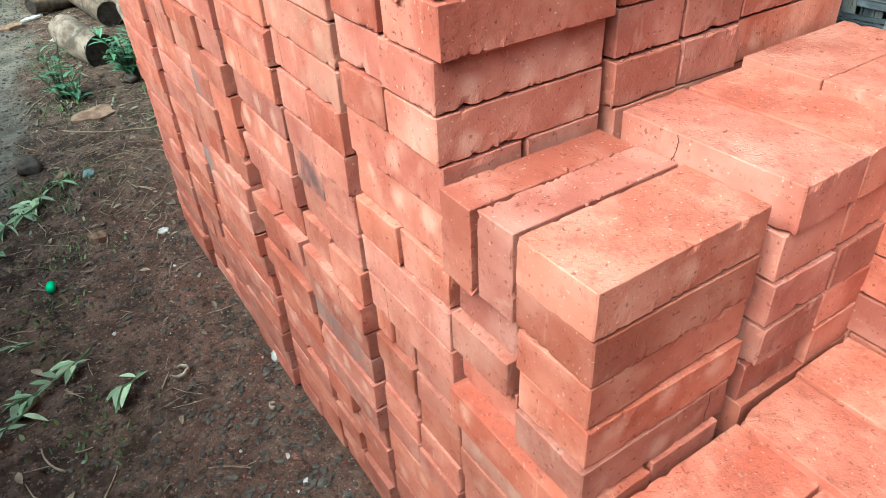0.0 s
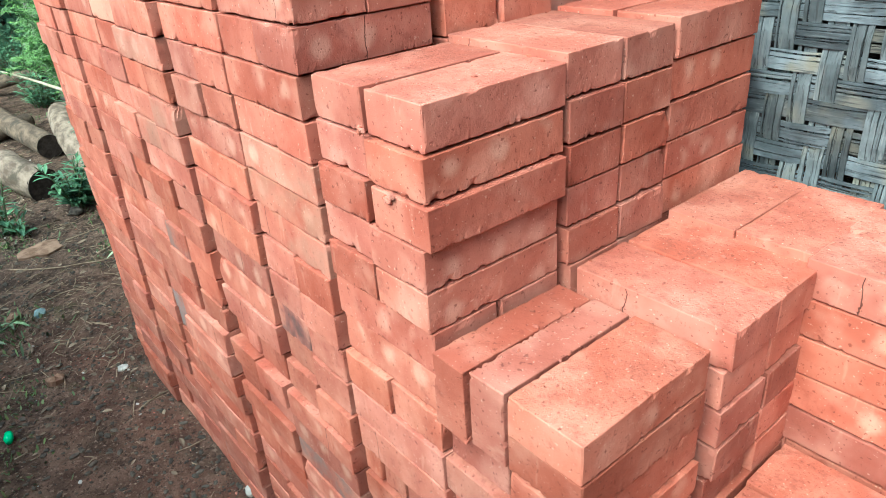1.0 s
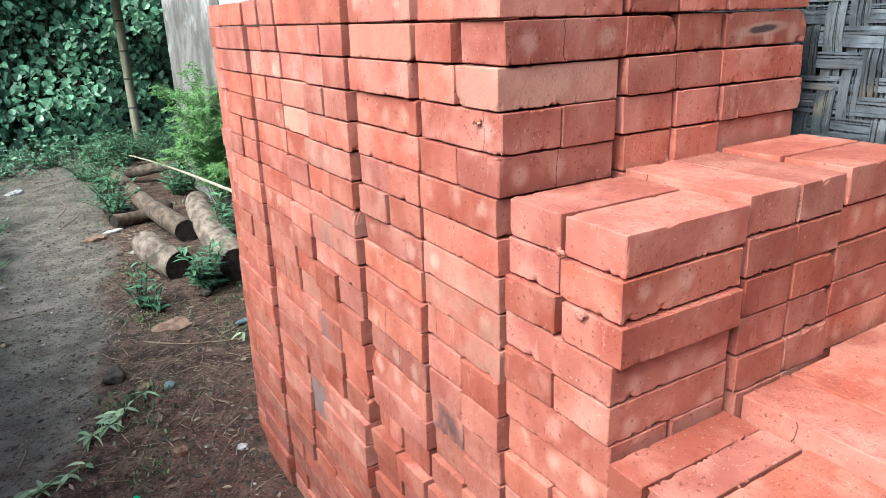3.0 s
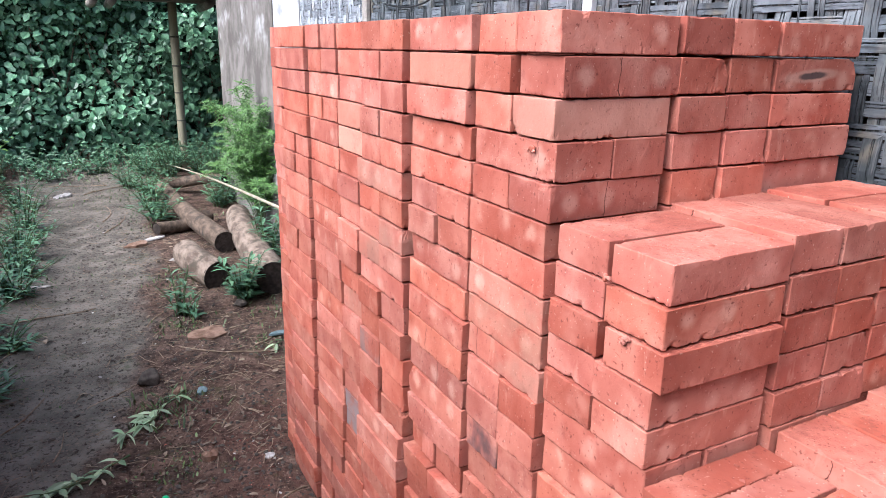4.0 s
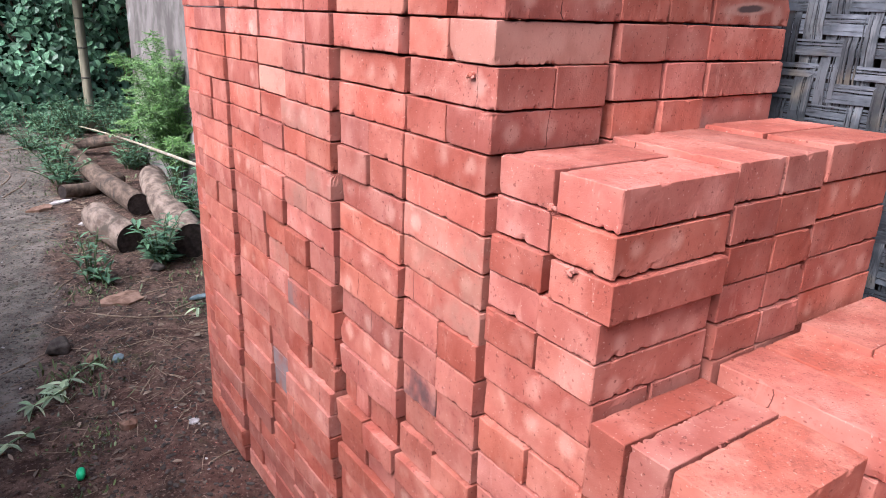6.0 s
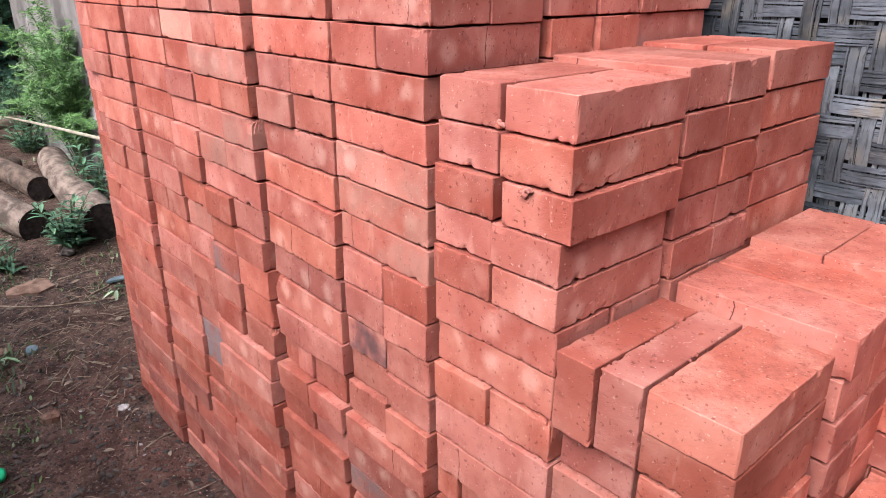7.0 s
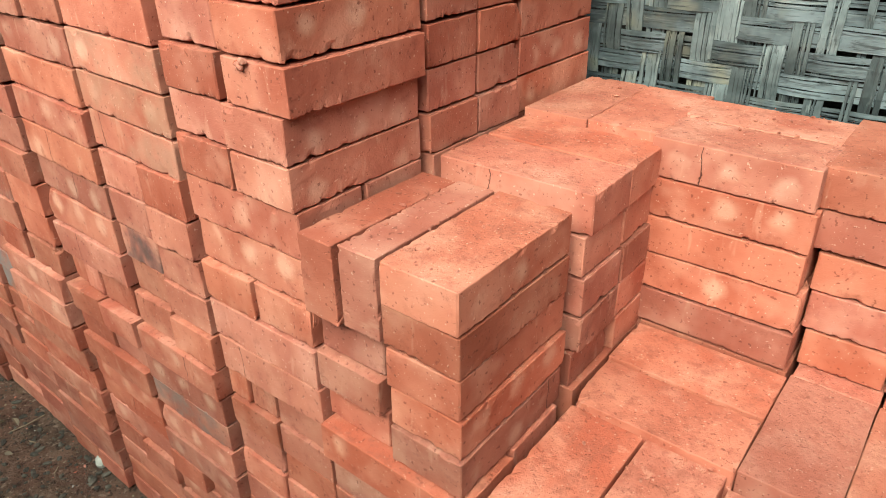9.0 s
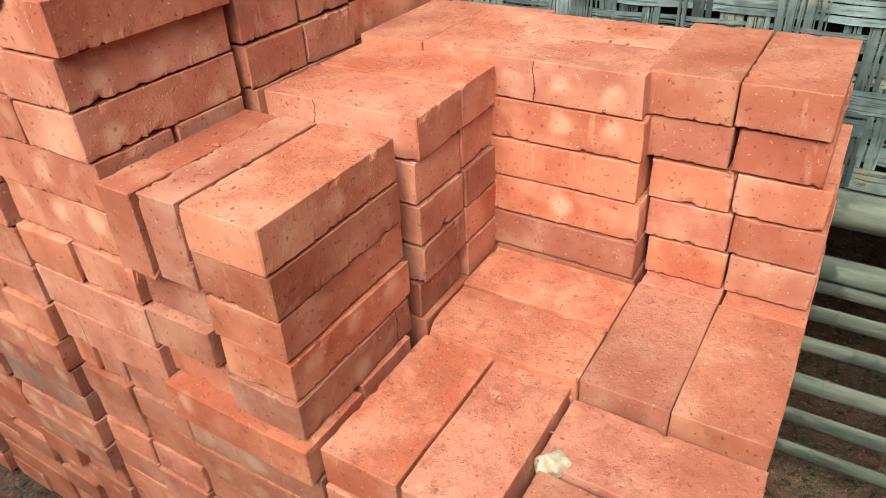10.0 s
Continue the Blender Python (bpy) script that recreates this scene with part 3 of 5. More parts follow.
# ---- logs and the long stick ----
def log(a, b, r0, r1, mat, label, seed, flat=1.0):
    ob = thing("log", label, "log", group="logs beside the path")
    a, b = Vector(a), Vector(b)
    n = 26
    pts = []
    for i in range(n):
        t = i / (n - 1)
        p = a.lerp(b, t)
        p += Vector((0.018 * math.sin(t * 5 + seed), 0, 0.010 * math.sin(t * 7 + seed * 2)))
        pts.append(p)
    radii = [r0 + (r1 - r0) * i / (n - 1) for i in range(n)]
    v, f = tube(pts, radii, 20, False, 0.022, seed)
    part("bark", mesh_from("bark", v, f, mat, True), ob)
    for k, (p, q, r) in enumerate(((pts[0], pts[1], r0), (pts[-1], pts[-2], r1))):
        d = (p - q).normalized()
        v, f = tube([p - d * 0.01, p - d * 0.004], [r * 0.98, r * 0.96], 20, True, 0.05, seed)
        part("cut_end", mesh_from("cut_end", v, f, cut_mat), ob, "dark sawn end")
    return ob


log((0.11, 5.75, 0.075), (0.265, 3.80, 0.075), 0.060, 0.068, bark_mat, "long brown log with rough bark on the ground", 1)
log((-0.005, 3.70, 0.079), (0.085, 3.18, 0.074), 0.080, 0.084, bark_pale_mat, "short thick log chunk with dark cut end", 2)
log((0.47, 4.40, 0.10), (0.315, 2.94, 0.088), 0.085, 0.090, bark_pale_mat, "pale peeling log lying beside the wall", 3)
log((-0.06, 4.42, 0.045), (0.30, 4.62, 0.05), 0.042, 0.048, bark_mat, "thin dark branch log under the others", 4)
log((0.22, 5.95, 0.09), (0.62, 5.5, 0.17), 0.05, 0.045, bark_mat, "thin forked branch lying behind the logs", 5)

v, f = tube([(0.33 - 0.06 * t + 0.02 * math.sin(t * 4), 7.3 - 5.67 * t, 0.05 + 0.59 * t + 0.02 * math.sin(t * 3)) for t in np.linspace(0, 1, 24)], list(np.linspace(0.004, 0.009, 24)), 8, True, 0.04, 2)
thing("bamboo_stick", "long thin pale bamboo stick leaning against the bricks", "stick", mesh_from("bamboo_stick", v, f, simple("pale_cane", (0.24, 0.21, 0.14), (0.42, 0.38, 0.28), 20, 0.6), True))


# ---- plants ----
def weed(x, y, height, spread, stems, leaf, mat, name, label, seed, gap=0.02, narrow=0.28, group=""):
    rng = random.Random(seed)
    ob = thing(name, label, "plant", group=group)
    sv, sf, lv, lf = [], [], [], []
    z0 = ground_height(x, y) - 0.01
    for s in range(stems):
        a = rng.uniform(0, 2 * math.pi)
        lean = rng.uniform(0.15, 1.0) * spread
        h = height * rng.uniform(0.5, 1.0)
        bx, by = x + math.cos(a) * spread * 0.2, y + math.sin(a) * spread * 0.2
        pts = [Vector((bx + math.cos(a) * lean * t * t, by + math.sin(a) * lean * t * t, z0 + h * t)) for t in (0, 0.25, 0.5, 0.75, 1)]
        q, g = tube(pts, [0.004, 0.0036, 0.003, 0.0024, 0.0015], 5)
        sf.extend(tuple(i + len(sv) for i in k) for k in g)
        sv.extend(q)
        n = max(4, int(h / gap))
        for i in range(n):
            t = 0.12 + 0.88 * i / n
            k = min(3, int(t * 4))
            p = pts[k].lerp(pts[k + 1], t * 4 - k)
            b = i * 2.4 + rng.uniform(-0.4, 0.4)
            way = Vector((math.cos(b), math.sin(b), rng.uniform(0.1, 0.9)))
            ln = leaf * rng.uniform(0.6, 1.1) * (1.15 - 0.4 * t)
            leaf_shape(lv, lf, p, way, Vector((0, 0, 1)), ln, ln * narrow * rng.uniform(0.8, 1.2), 0.35)
    tagged(part("stalk_growth", mesh_from("stalk_growth", sv, sf, stem_mat), ob), kind="stuff")
    tagged(part("foliage", mesh_from("foliage", lv, lf, mat), ob), kind="stuff")


weed(0.165, 2.92, 0.27, 0.12, 18, 0.080, weed_leaf, "weed", "leafy green weed growing in front of the logs", 1, 0.018)
weed(0.21, 3.02, 0.20, 0.10, 9, 0.08, weed_leaf, "weed", "small leafy green weed in front of the logs", 12, 0.018)
weed(-0.15, 2.86, 0.27, 0.10, 8, 0.07, weed_leaf, "weed", "upright green weed beside the path", 2, 0.024)
weed(-0.10, 2.80, 0.13, 0.09, 6, 0.07, weed_leaf, "weed", "low green weed beside the path", 13, 0.02)
weed(0.45, 3.55, 0.40, 0.18, 10, 0.09, weed_leaf, "weed", "leafy weed growing over the pale log", 14, 0.02)
weed(0.50, 2.95, 0.35, 0.2, 9, 0.09, weed_leaf, "weed", "leafy weed beside the brick stack", 15, 0.02)
for k, (x, y, h) in enumerate(((-0.02, 5.3, 0.34), (0.05, 5.9, 0.30), (-0.08, 6.3, 0.26), (0.30, 6.6, 0.42), (0.55, 6.3, 0.46), (0.42, 7.0, 0.40), (0.12, 6.9, 0.30), (-0.02, 4.9, 0.24), (0.62, 5.4, 0.35), (0.75, 6.8, 0.4), (0.50, 5.2, 0.3))):
    weed(x, y, h, 0.24, 16, 0.085, weed_leaf, "weed", "clump of green weeds behind the logs", 20 + k, 0.022, group="weeds behind the logs")
for k, (x, y, h) in enumerate(((-0.86, 5.0, 0.32), (-0.88, 4.2, 0.30), (-0.86, 3.5, 0.26), (-1.0, 3.0, 0.30), (-0.92, 5.8, 0.32), (-1.2, 4.4, 0.42), (-1.15, 6.6, 0.4), (-0.88, 2.75, 0.14), (-1.4, 7.0, 0.5), (-1.15, 3.8, 0.4), (-0.84, 4.6, 0.2), (-0.86, 3.9, 0.28), (-0.95, 2.3, 0.16))):
    weed(x, y, h, 0.22, 17, 0.07, weed_leaf, "weed", "clump of green weeds at the path's edge", 40 + k, 0.018, group="weeds at the path's edge")
for k, (x, y, h) in enumerate(((-0.75, 7.0, 0.2), (-0.35, 7.2, 0.2), (0.2, 7.3, 0.25), (-1.3, 7.2, 0.35), (0.9, 7.2, 0.35), (-2.0, 7.2, 0.45))):
    weed(x, y, h, 0.26, 12, 0.10, hedge_leaf, "weed", "low weeds at the foot of the hedge", 60 + k, 0.025, group="weeds at the hedge")
weed(-1.30, 7.25, 0.55, 0.3, 14, 0.12, lime_leaf, "weed", "bright young yellow-green shrub before the hedge", 80, 0.02, 0.5)


def build_fern():
    rng = random.Random(17)
    ob = thing("feathery_shrub", "feathery bright green asparagus-like shrub against the wall", "shrub")
    sv, sf, lv, lf = [], [], [], []
    base = Vector((0.60, 4.25, 0.0))
    for s in range(64):
        a = rng.uniform(math.pi * 0.55, math.pi * 1.75)
        reach, h = rng.uniform(0.08, 0.48), rng.uniform(0.60, 1.12)
        tip = base + Vector((math.cos(a) * reach * 0.8, math.sin(a) * reach * 1.2, h - reach * 0.55))
        mid = base + Vector((math.cos(a) * reach * 0.35, math.sin(a) * reach * 0.5, h * 0.85))
        pts = []
        for i in range(9):
            t = i / 8
            pts.append(base * (1 - t) ** 2 + mid * 2 * t * (1 - t) + tip * t * t)
        q, g = tube(pts, [0.004 - 0.0003 * i for i in range(9)], 4)
        sf.extend(tuple(i + len(sv) for i in k) for k in g)
        sv.extend(q)
        for i in range(70):
            t = 0.25 + 0.75 * i / 70
            k = min(7, int(t * 8))
            p = pts[k].lerp(pts[k + 1], t * 8 - k)
            b = rng.uniform(0, 2 * math.pi)
            way = Vector((math.cos(b), math.sin(b), rng.uniform(-0.5, 0.5)))
            ln = rng.uniform(0.03, 0.085) * (1.2 - 0.6 * t)
            for m in range(6):
                c = p + way * ln * (m / 6)
                w2 = way + Vector((rng.uniform(-1, 1), rng.uniform(-1, 1), rng.uniform(-0.8, 0.5)))
                w2.normalize()
                n = len(lv)
                sd = w2.orthogonal().normalized() * 0.0026
                e = c + w2 * rng.uniform(0.018, 0.042)
                lv.extend((c - sd, c + sd, e))
                lf.append((n, n + 1, n + 2))
    tagged(part("stalk_growth", mesh_from("stalk_growth", sv, sf, stem_mat), ob), kind="stuff")
    tagged(part("foliage", mesh_from("foliage", lv, lf, fern_leaf), ob), kind="stuff")


build_fern()


def fallen_sprig(x, y, turn, length, n, leaf, seed, label):
    rng = random.Random(seed)
    ob = thing("fallen_sprig", label, "sprig", group="fallen sprigs on the soil")
    sv, sf, lv, lf = [], [], [], []
    c, s = math.cos(turn), math.sin(turn)
    pts = []
    for i in range(7):
        t = i / 6
        px, py = x + c * length * t - s * 0.03 * math.sin(t * 3), y + s * length * t + c * 0.03 * math.sin(t * 3)
        pts.append(Vector((px, py, ground_height(px, py) + 0.014 + 0.012 * math.sin(t * 3))))
    sv, sf = tube(pts, [0.004 - 0.0004 * i for i in range(7)], 6)
    for i in range(int(n * 1.5)):
        t = rng.choice((0.3, 0.55, 0.8, 0.97)) + rng.uniform(-0.08, 0.03)
        k = min(5, int(t * 6))
        p = pts[k].lerp(pts[k + 1], t * 6 - k)
        b = turn + rng.gauss(0, 1.2)
        long = leaf * rng.uniform(0.4, 0.85)
        leaf_shape(lv, lf, p, Vector((math.cos(b), math.sin(b), rng.uniform(-0.05, 0.45))), Vector((rng.uniform(-0.5, 0.5), rng.uniform(-0.5, 0.5), 1)), long, long * rng.uniform(0.20, 0.34), rng.uniform(0.1, 0.7))
    part("stem", mesh_from("stem", sv, sf, stem_mat), ob)
    tagged(part("foliage", mesh_from("foliage", lv, lf, wilt_leaf), ob), kind="stuff")


fallen_sprig(-0.26, 2.03, 3.85, 0.22, 16, 0.075, 1, "wilting pale green sprig lying on the soil")
fallen_sprig(-0.37, 1.89, 3.7, 0.14, 11, 0.080, 2, "wilting green sprig with long leaves on soil")
fallen_sprig(-0.48, 1.68, 3.6, 0.20, 14, 0.085, 3, "wilting leafy green sprig lying on the soil")
fallen_sprig(-0.60, 1.60, 3.4, 0.16, 10, 0.080, 4, "wilting leafy green sprig lying by the path")
fallen_sprig(-0.29, 0.875, 3.3, 0.06, 4, 0.080, 5, "broad jagged green leaves fallen on the soil")
fallen_sprig(-0.37, 1.03, 3.55, 0.20, 15, 0.075, 6, "pale wilting leafy sprig on the soil")
fallen_sprig(-0.50, 0.95, 3.7, 0.12, 10, 0.075, 7, "wilting green sprig beside the path")
fallen_sprig(-0.48, 1.15, 2.6, 0.05, 3, 0.06, 8, "two small pale green leaves on the soil")
fallen_sprig(0.17, 2.33, 4.4, 0.05, 3, 0.085, 9, "single crumpled pale green leaf beside bricks")


def build_grass():
    rng = random.Random(21)
    lv, lf = [], []
    spots = [(-0.33, 1.95, 0.16), (-0.36, 1.52, 0.12), (-0.42, 0.78, 0.10), (-0.15, 2.7, 0.15), (0.15, 2.35, 0.12), (-1.0, 2.4, 0.25), (-1.0, 3.6, 0.3), (-0.45, 1.25, 0.1), (0.3, 2.75, 0.15), (-0.1, 3.4, 0.14), (0.1, 4.9, 0.35), (-0.1, 5.9, 0.3), (-0.9, 5.9, 0.3), (-0.4, 7.2, 0.5)]
    for cx, cy, r in spots:
        for _ in range(int(170 * r / 0.15)):
            x, y = cx + rng.gauss(0, r * 0.55), cy + rng.gauss(0, r * 0.6)
            h = rng.uniform(0.004, 0.022) * (2.2 if cy == 1.95 else 1.0 if cy < 2.6 else 1.5)
            p = Vector((x, y, ground_height(x, y) - 0.002))
            a = rng.uniform(0, 6.28)
            d = Vector((math.cos(a), math.sin(a), rng.uniform(0.4, 1.8))).normalized()
            sd = Vector((-math.sin(a), math.cos(a), 0)) * rng.uniform(0.0015, 0.005)
            n = len(lv)
            lv.extend((p - sd * 0.6, p + sd * 0.6, p + d * h * 0.6 + sd, p + d * h * 0.6 - sd, p + d * h))
            lf.extend(((n, n + 1, n + 2, n + 3), (n + 3, n + 2, n + 4)))
    thing("grass", "sparse low grass and moss on the soil", "grass", mesh_from("grass", lv, lf, grass_leaf), kind="stuff")


build_grass()


# ---- litter on the soil ----
def lump(r, seed, squash=0.7, rough=0.3, n=2):
    bm = bmesh.new()
    bmesh.ops.create_icosphere(bm, subdivisions=n, radius=r)
    for vt in bm.verts:
        k = 1 + rough * noise.noise(vt.co / r * 1.3 + Vector((seed, 2 * seed, 0)))
        vt.co = Vector((vt.co.x * k, vt.co.y * k, vt.co.z * k * squash))
    vs, fs = [tuple(vt.co) for vt in bm.verts], [tuple(q.index for q in fc.verts) for fc in bm.faces]
    bm.free()
    return vs, fs


def on_ground(x, y, up=0.0, turn=0.0):
    return pose(x, y, ground_height(x, y) + up, 0, 0, turn)


v, f = lump(0.042, 3, 0.75, 0.5, 3)
thing("stone", "dark earthy stone beside the footpath", "stone", mesh_from("stone", v, f, stone_mat, True), m=on_ground(-0.362, 2.19, 0.018))
v, f = lump(0.03, 9, 0.75, 0.5, 3)
thing("stone", "dark earthy stone near the log", "stone", mesh_from("stone", v, f, stone_mat, True), m=on_ground(0.14, 2.86, 0.014))


def flat_piece(name, x, y, w, d, thick, turn, mat, label, category, seed, tilt=6):
    """A flat broken piece with an irregular rim and a warped top."""
    rng = random.Random(seed)
    n = 14
    ring = []
    for i in range(n):
        a = 2 * math.pi * i / n
        k = rng.uniform(0.72, 1.06)
        ring.append((math.cos(a) * w / 2 * k, math.sin(a) * d / 2 * k))
    vs = [(px, py, 0) for px, py in ring]
    warp = lambda px, py: thick * (1 + 0.6 * noise.noise(Vector((px * 30, py * 30, seed))))
    vs += [(px, py, warp(px, py)) for px, py in ring]
    vs += [(px * 0.5, py * 0.5, warp(px, py) * 1.5) for px, py in ring] + [(0, 0, thick * 1.5)]
    fs = [tuple(range(n - 1, -1, -1))]
    for i in range(n):
        j = (i + 1) % n
        fs += [(i, j, n + j, n + i), (n + i, n + j, 2 * n + j, 2 * n + i), (2 * n + i, 2 * n + j, 3 * n)]
    m = on_ground(x, y, 0.002, turn) @ pose(0, 0, 0, rng.uniform(-tilt, tilt), rng.uniform(-tilt, tilt), 0)
    return thing(name, label, category, mesh_from(name, vs, fs, mat), m=m)


flat_piece("clay_shard", -0.075, 2.56, 0.20, 0.16, 0.012, 20, shard_mat, "flat brown broken clay shard on the soil", "shard", 1, 3)
flat_piece("clay_shard", -0.256, 1.55, 0.055, 0.05, 0.014, 10, shard_mat, "small brown brick shard on the soil", "shard", 2)
flat_piece("clay_shard", -0.22, 4.22, 0.16, 0.10, 0.014, 10, shard_mat, "flat brown shard beside the footpath", "shard", 3)
flat_piece("clay_shard", -0.27, 2.05, 0.07, 0.05, 0.012, 50, shard_mat, "small reddish shard among the sprigs", "shard", 4)
flat_piece("paper_scrap", -0.083, 1.473, 0.036, 0.032, 0.004, 0, paper_mat, "small whitish scrap on dark soil", "scrap", 5, 12)
flat_piece("paper_scrap", 0.03, 1.37, 0.05, 0.02, 0.004, 30, paper_mat, "torn whitish scrap beside the bricks", "scrap", 6, 12)
flat_piece("paper_scrap", -0.10, 4.33, 0.15, 0.07, 0.010, 10, paper_mat, "crumpled white paper beside the logs", "scrap", 7, 10)
flat_piece("paper_scrap", -0.03, 3.82, 0.09, 0.07, 0.012, 30, paper_mat, "crumpled white paper beside the log", "scrap", 8, 10)
flat_piece("paper_scrap", -0.62, 6.15, 0.17, 0.08, 0.02, 30, paper_mat, "crumpled white rubbish on the path", "scrap", 9, 10)
flat_piece("paper_scrap", -0.78, 3.62, 0.16, 0.03, 0.006, -5, paper_mat, "pale strip of rubbish at the path edge", "scrap", 10, 5)
flat_piece("paper_scrap", -0.01, 0.745, 0.035, 0.03, 0.012, 0, paper_mat, "grey crumpled scrap at the bricks' foot", "scrap", 11, 12)
flat_piece("blue_scrap", 0.21, 2.42, 0.11, 0.05, 0.008, 20, bluescrap_mat, "faded blue plastic scrap beside the bricks", "scrap", 12, 8)
flat_piece("blue_scrap", -0.20, 2.0, 0.06, 0.04, 0.01, 50, bluescrap_mat, "faded blue-green scrap on the soil", "scrap", 13, 8)
v, f = tube([(0, 0, 0.008), (0.012, 0.004, 0.012), (0.030, 0.010, 0.012), (0.036, 0.012, 0.010)], [0.008, 0.012, 0.011, 0.005], 12)
thing("bottle_cap", "bright green plastic cap piece on the soil", "plastic piece", mesh_from("bottle_cap", v, f, plastic_mat, True), m=on_ground(-0.415, 1.345, 0.002, 60))


peel_mat = simple("dry_peel", (0.26, 0.21, 0.15), (0.52, 0.45, 0.36), 60, 0.85, 0.2, 0.001)


def curl(x, y, r, turn, mat, label, seed):
    """A dry curled peel."""
    vs, fs = [], []
    n = 18
    for i in range(n):
        a = 4.6 * i / (n - 1)
        w = (0.009 * math.sin(math.pi * (i + 0.6) / n) + 0.002) * (1 + 0.5 * noise.noise(Vector((i * 0.8, seed, 0))))
        k = r * (1 - 0.3 * i / n) * (1 + 0.25 * noise.noise(Vector((i * 0.5, seed, 3))))
        for s in (-1, 1):
            vs.append((math.cos(a) * k, math.sin(a) * k, 0.012 + s * w * 0.7))
            vs.append((math.cos(a) * (k - 0.0025), math.sin(a) * (k - 0.0025), 0.012 + s * w * 0.7))
    for i in range(n - 1):
        p, q = i * 4, i * 4 + 4
        fs += [(p, q, q + 2, p + 2), (p + 3, q + 3, q + 1, p + 1), (p + 2, q + 2, q + 3, p + 3), (p + 1, q + 1, q, p)]
    thing("dry_peel", label, "peel", mesh_from("dry_peel", vs, fs, mat, True), m=on_ground(x, y, 0.0, turn))


curl(-0.214, 0.829, 0.022, 200, peel_mat, "curled pale dry peel on the soil", 1)
curl(-0.08, 0.60, 0.010, 40, peel_mat, "small curled pale peel on the soil", 2)


def dry_leaf(x, y, length, turn, seed, mat=None, label="dry curled brown leaf lying on the soil"):
    vs, fs = [], []
    leaf_shape(vs, fs, Vector((0, 0, 0.004)), Vector((1, 0, 0.15)), Vector((0, 0.2, 1)), length, length * 0.42, 0.18)
    thing("dry_leaf", label, "leaf", mesh_from("dry_leaf", vs, fs, mat or dryleaf_mat), group="dry leaves on the soil", m=on_ground(x, y, 0.003, turn))


rng = random.Random(31)
for x, y, s, a in ((-0.169, 1.275, 0.045, 150), (-0.199, 1.024, 0.035, 40), (-0.38, 1.62, 0.05, 80), (-0.12, 1.9, 0.05, 20), (-0.5, 1.05, 0.07, 300), (-0.3, 2.9, 0.07, 60), (-0.62, 2.2, 0.07, 10), (-0.72, 2.75, 0.08, 100), (-0.15, 1.72, 0.05, 200), (-0.25, 0.7, 0.04, 260), (-0.56, 0.72, 0.06, 100), (-0.5, 0.6, 0.07, 60), (-0.8, 4.8, 0.09, 30), (0.86, -1.02, 0.10, 160), (-0.33, 2.6, 0.05, 80), (-0.2, 3.2, 0.08, 10)):
    dry_leaf(x, y, s * 0.62, a, 1)


def twig(x, y, length, turn, r, seed, label="thin dry twig lying on the soil"):
    g = random.Random(seed)
    c, s = math.cos(radians(turn)), math.sin(radians(turn))
    pts = []
    bend = g.uniform(-0.12, 0.12) * length
    for i in range(7):
        t = i / 6 - 0.5
        px, py = x + c * length * t - s * bend * (0.25 - t * t) * 4, y + s * length * t + c * bend * (0.25 - t * t) * 4
        pts.append((px, py, ground_height(px, py) + r * 0.5))
    vs, fs = tube(pts, [0.55 * r * (1.1 - 0.09 * i) for i in range(7)], 6, True, 0.12, seed)
    thing("twig", label, "twig", mesh_from("twig", vs, fs, twig_mat, True), group="twigs on the soil")


for k, (x, y, n, a, r) in enumerate(((-0.063, 1.25, 0.10, 20, 0.005), (-0.03, 2.36, 0.42, -28, 0.006), (-0.22, 2.9, 0.28, 50, 0.006), (-0.26, 2.75, 0.22, 70, 0.005), (-0.45, 2.2, 0.35, 40, 0.004), (-0.15, 1.78, 0.13, 60, 0.005), (-0.52, 1.7, 0.14, 75, 0.004), (-0.68, 1.85, 0.18, 80, 0.005), (-0.8, 2.1, 0.3, 60, 0.006), (-0.72, 1.6, 0.3, 0, 0.007), (-0.75, 3.1, 0.5, 15, 0.008), (-0.85, 2.7, 0.3, 55, 0.006), (-0.05, 3.3, 0.3, 15, 0.006), (-0.3, 4.9, 0.5, 70, 0.008), (-0.35, 5.3, 0.5, 85, 0.008), (-0.2, 6.3, 0.6, 30, 0.008), (-0.5, 6.6, 0.5, 160, 0.008), (0.1, 2.6, 0.2, 10, 0.006), (0.15, 2.4, 0.16, 40, 0.007), (-0.1, 2.1, 0.12, 5, 0.004), (-0.5, 0.75, 0.1, 110, 0.005), (-0.42, 0.62, 0.12, 60, 0.004), (-0.35, 2.45, 0.2, 110, 0.003))):
    twig(x, y, n, a, r, k)


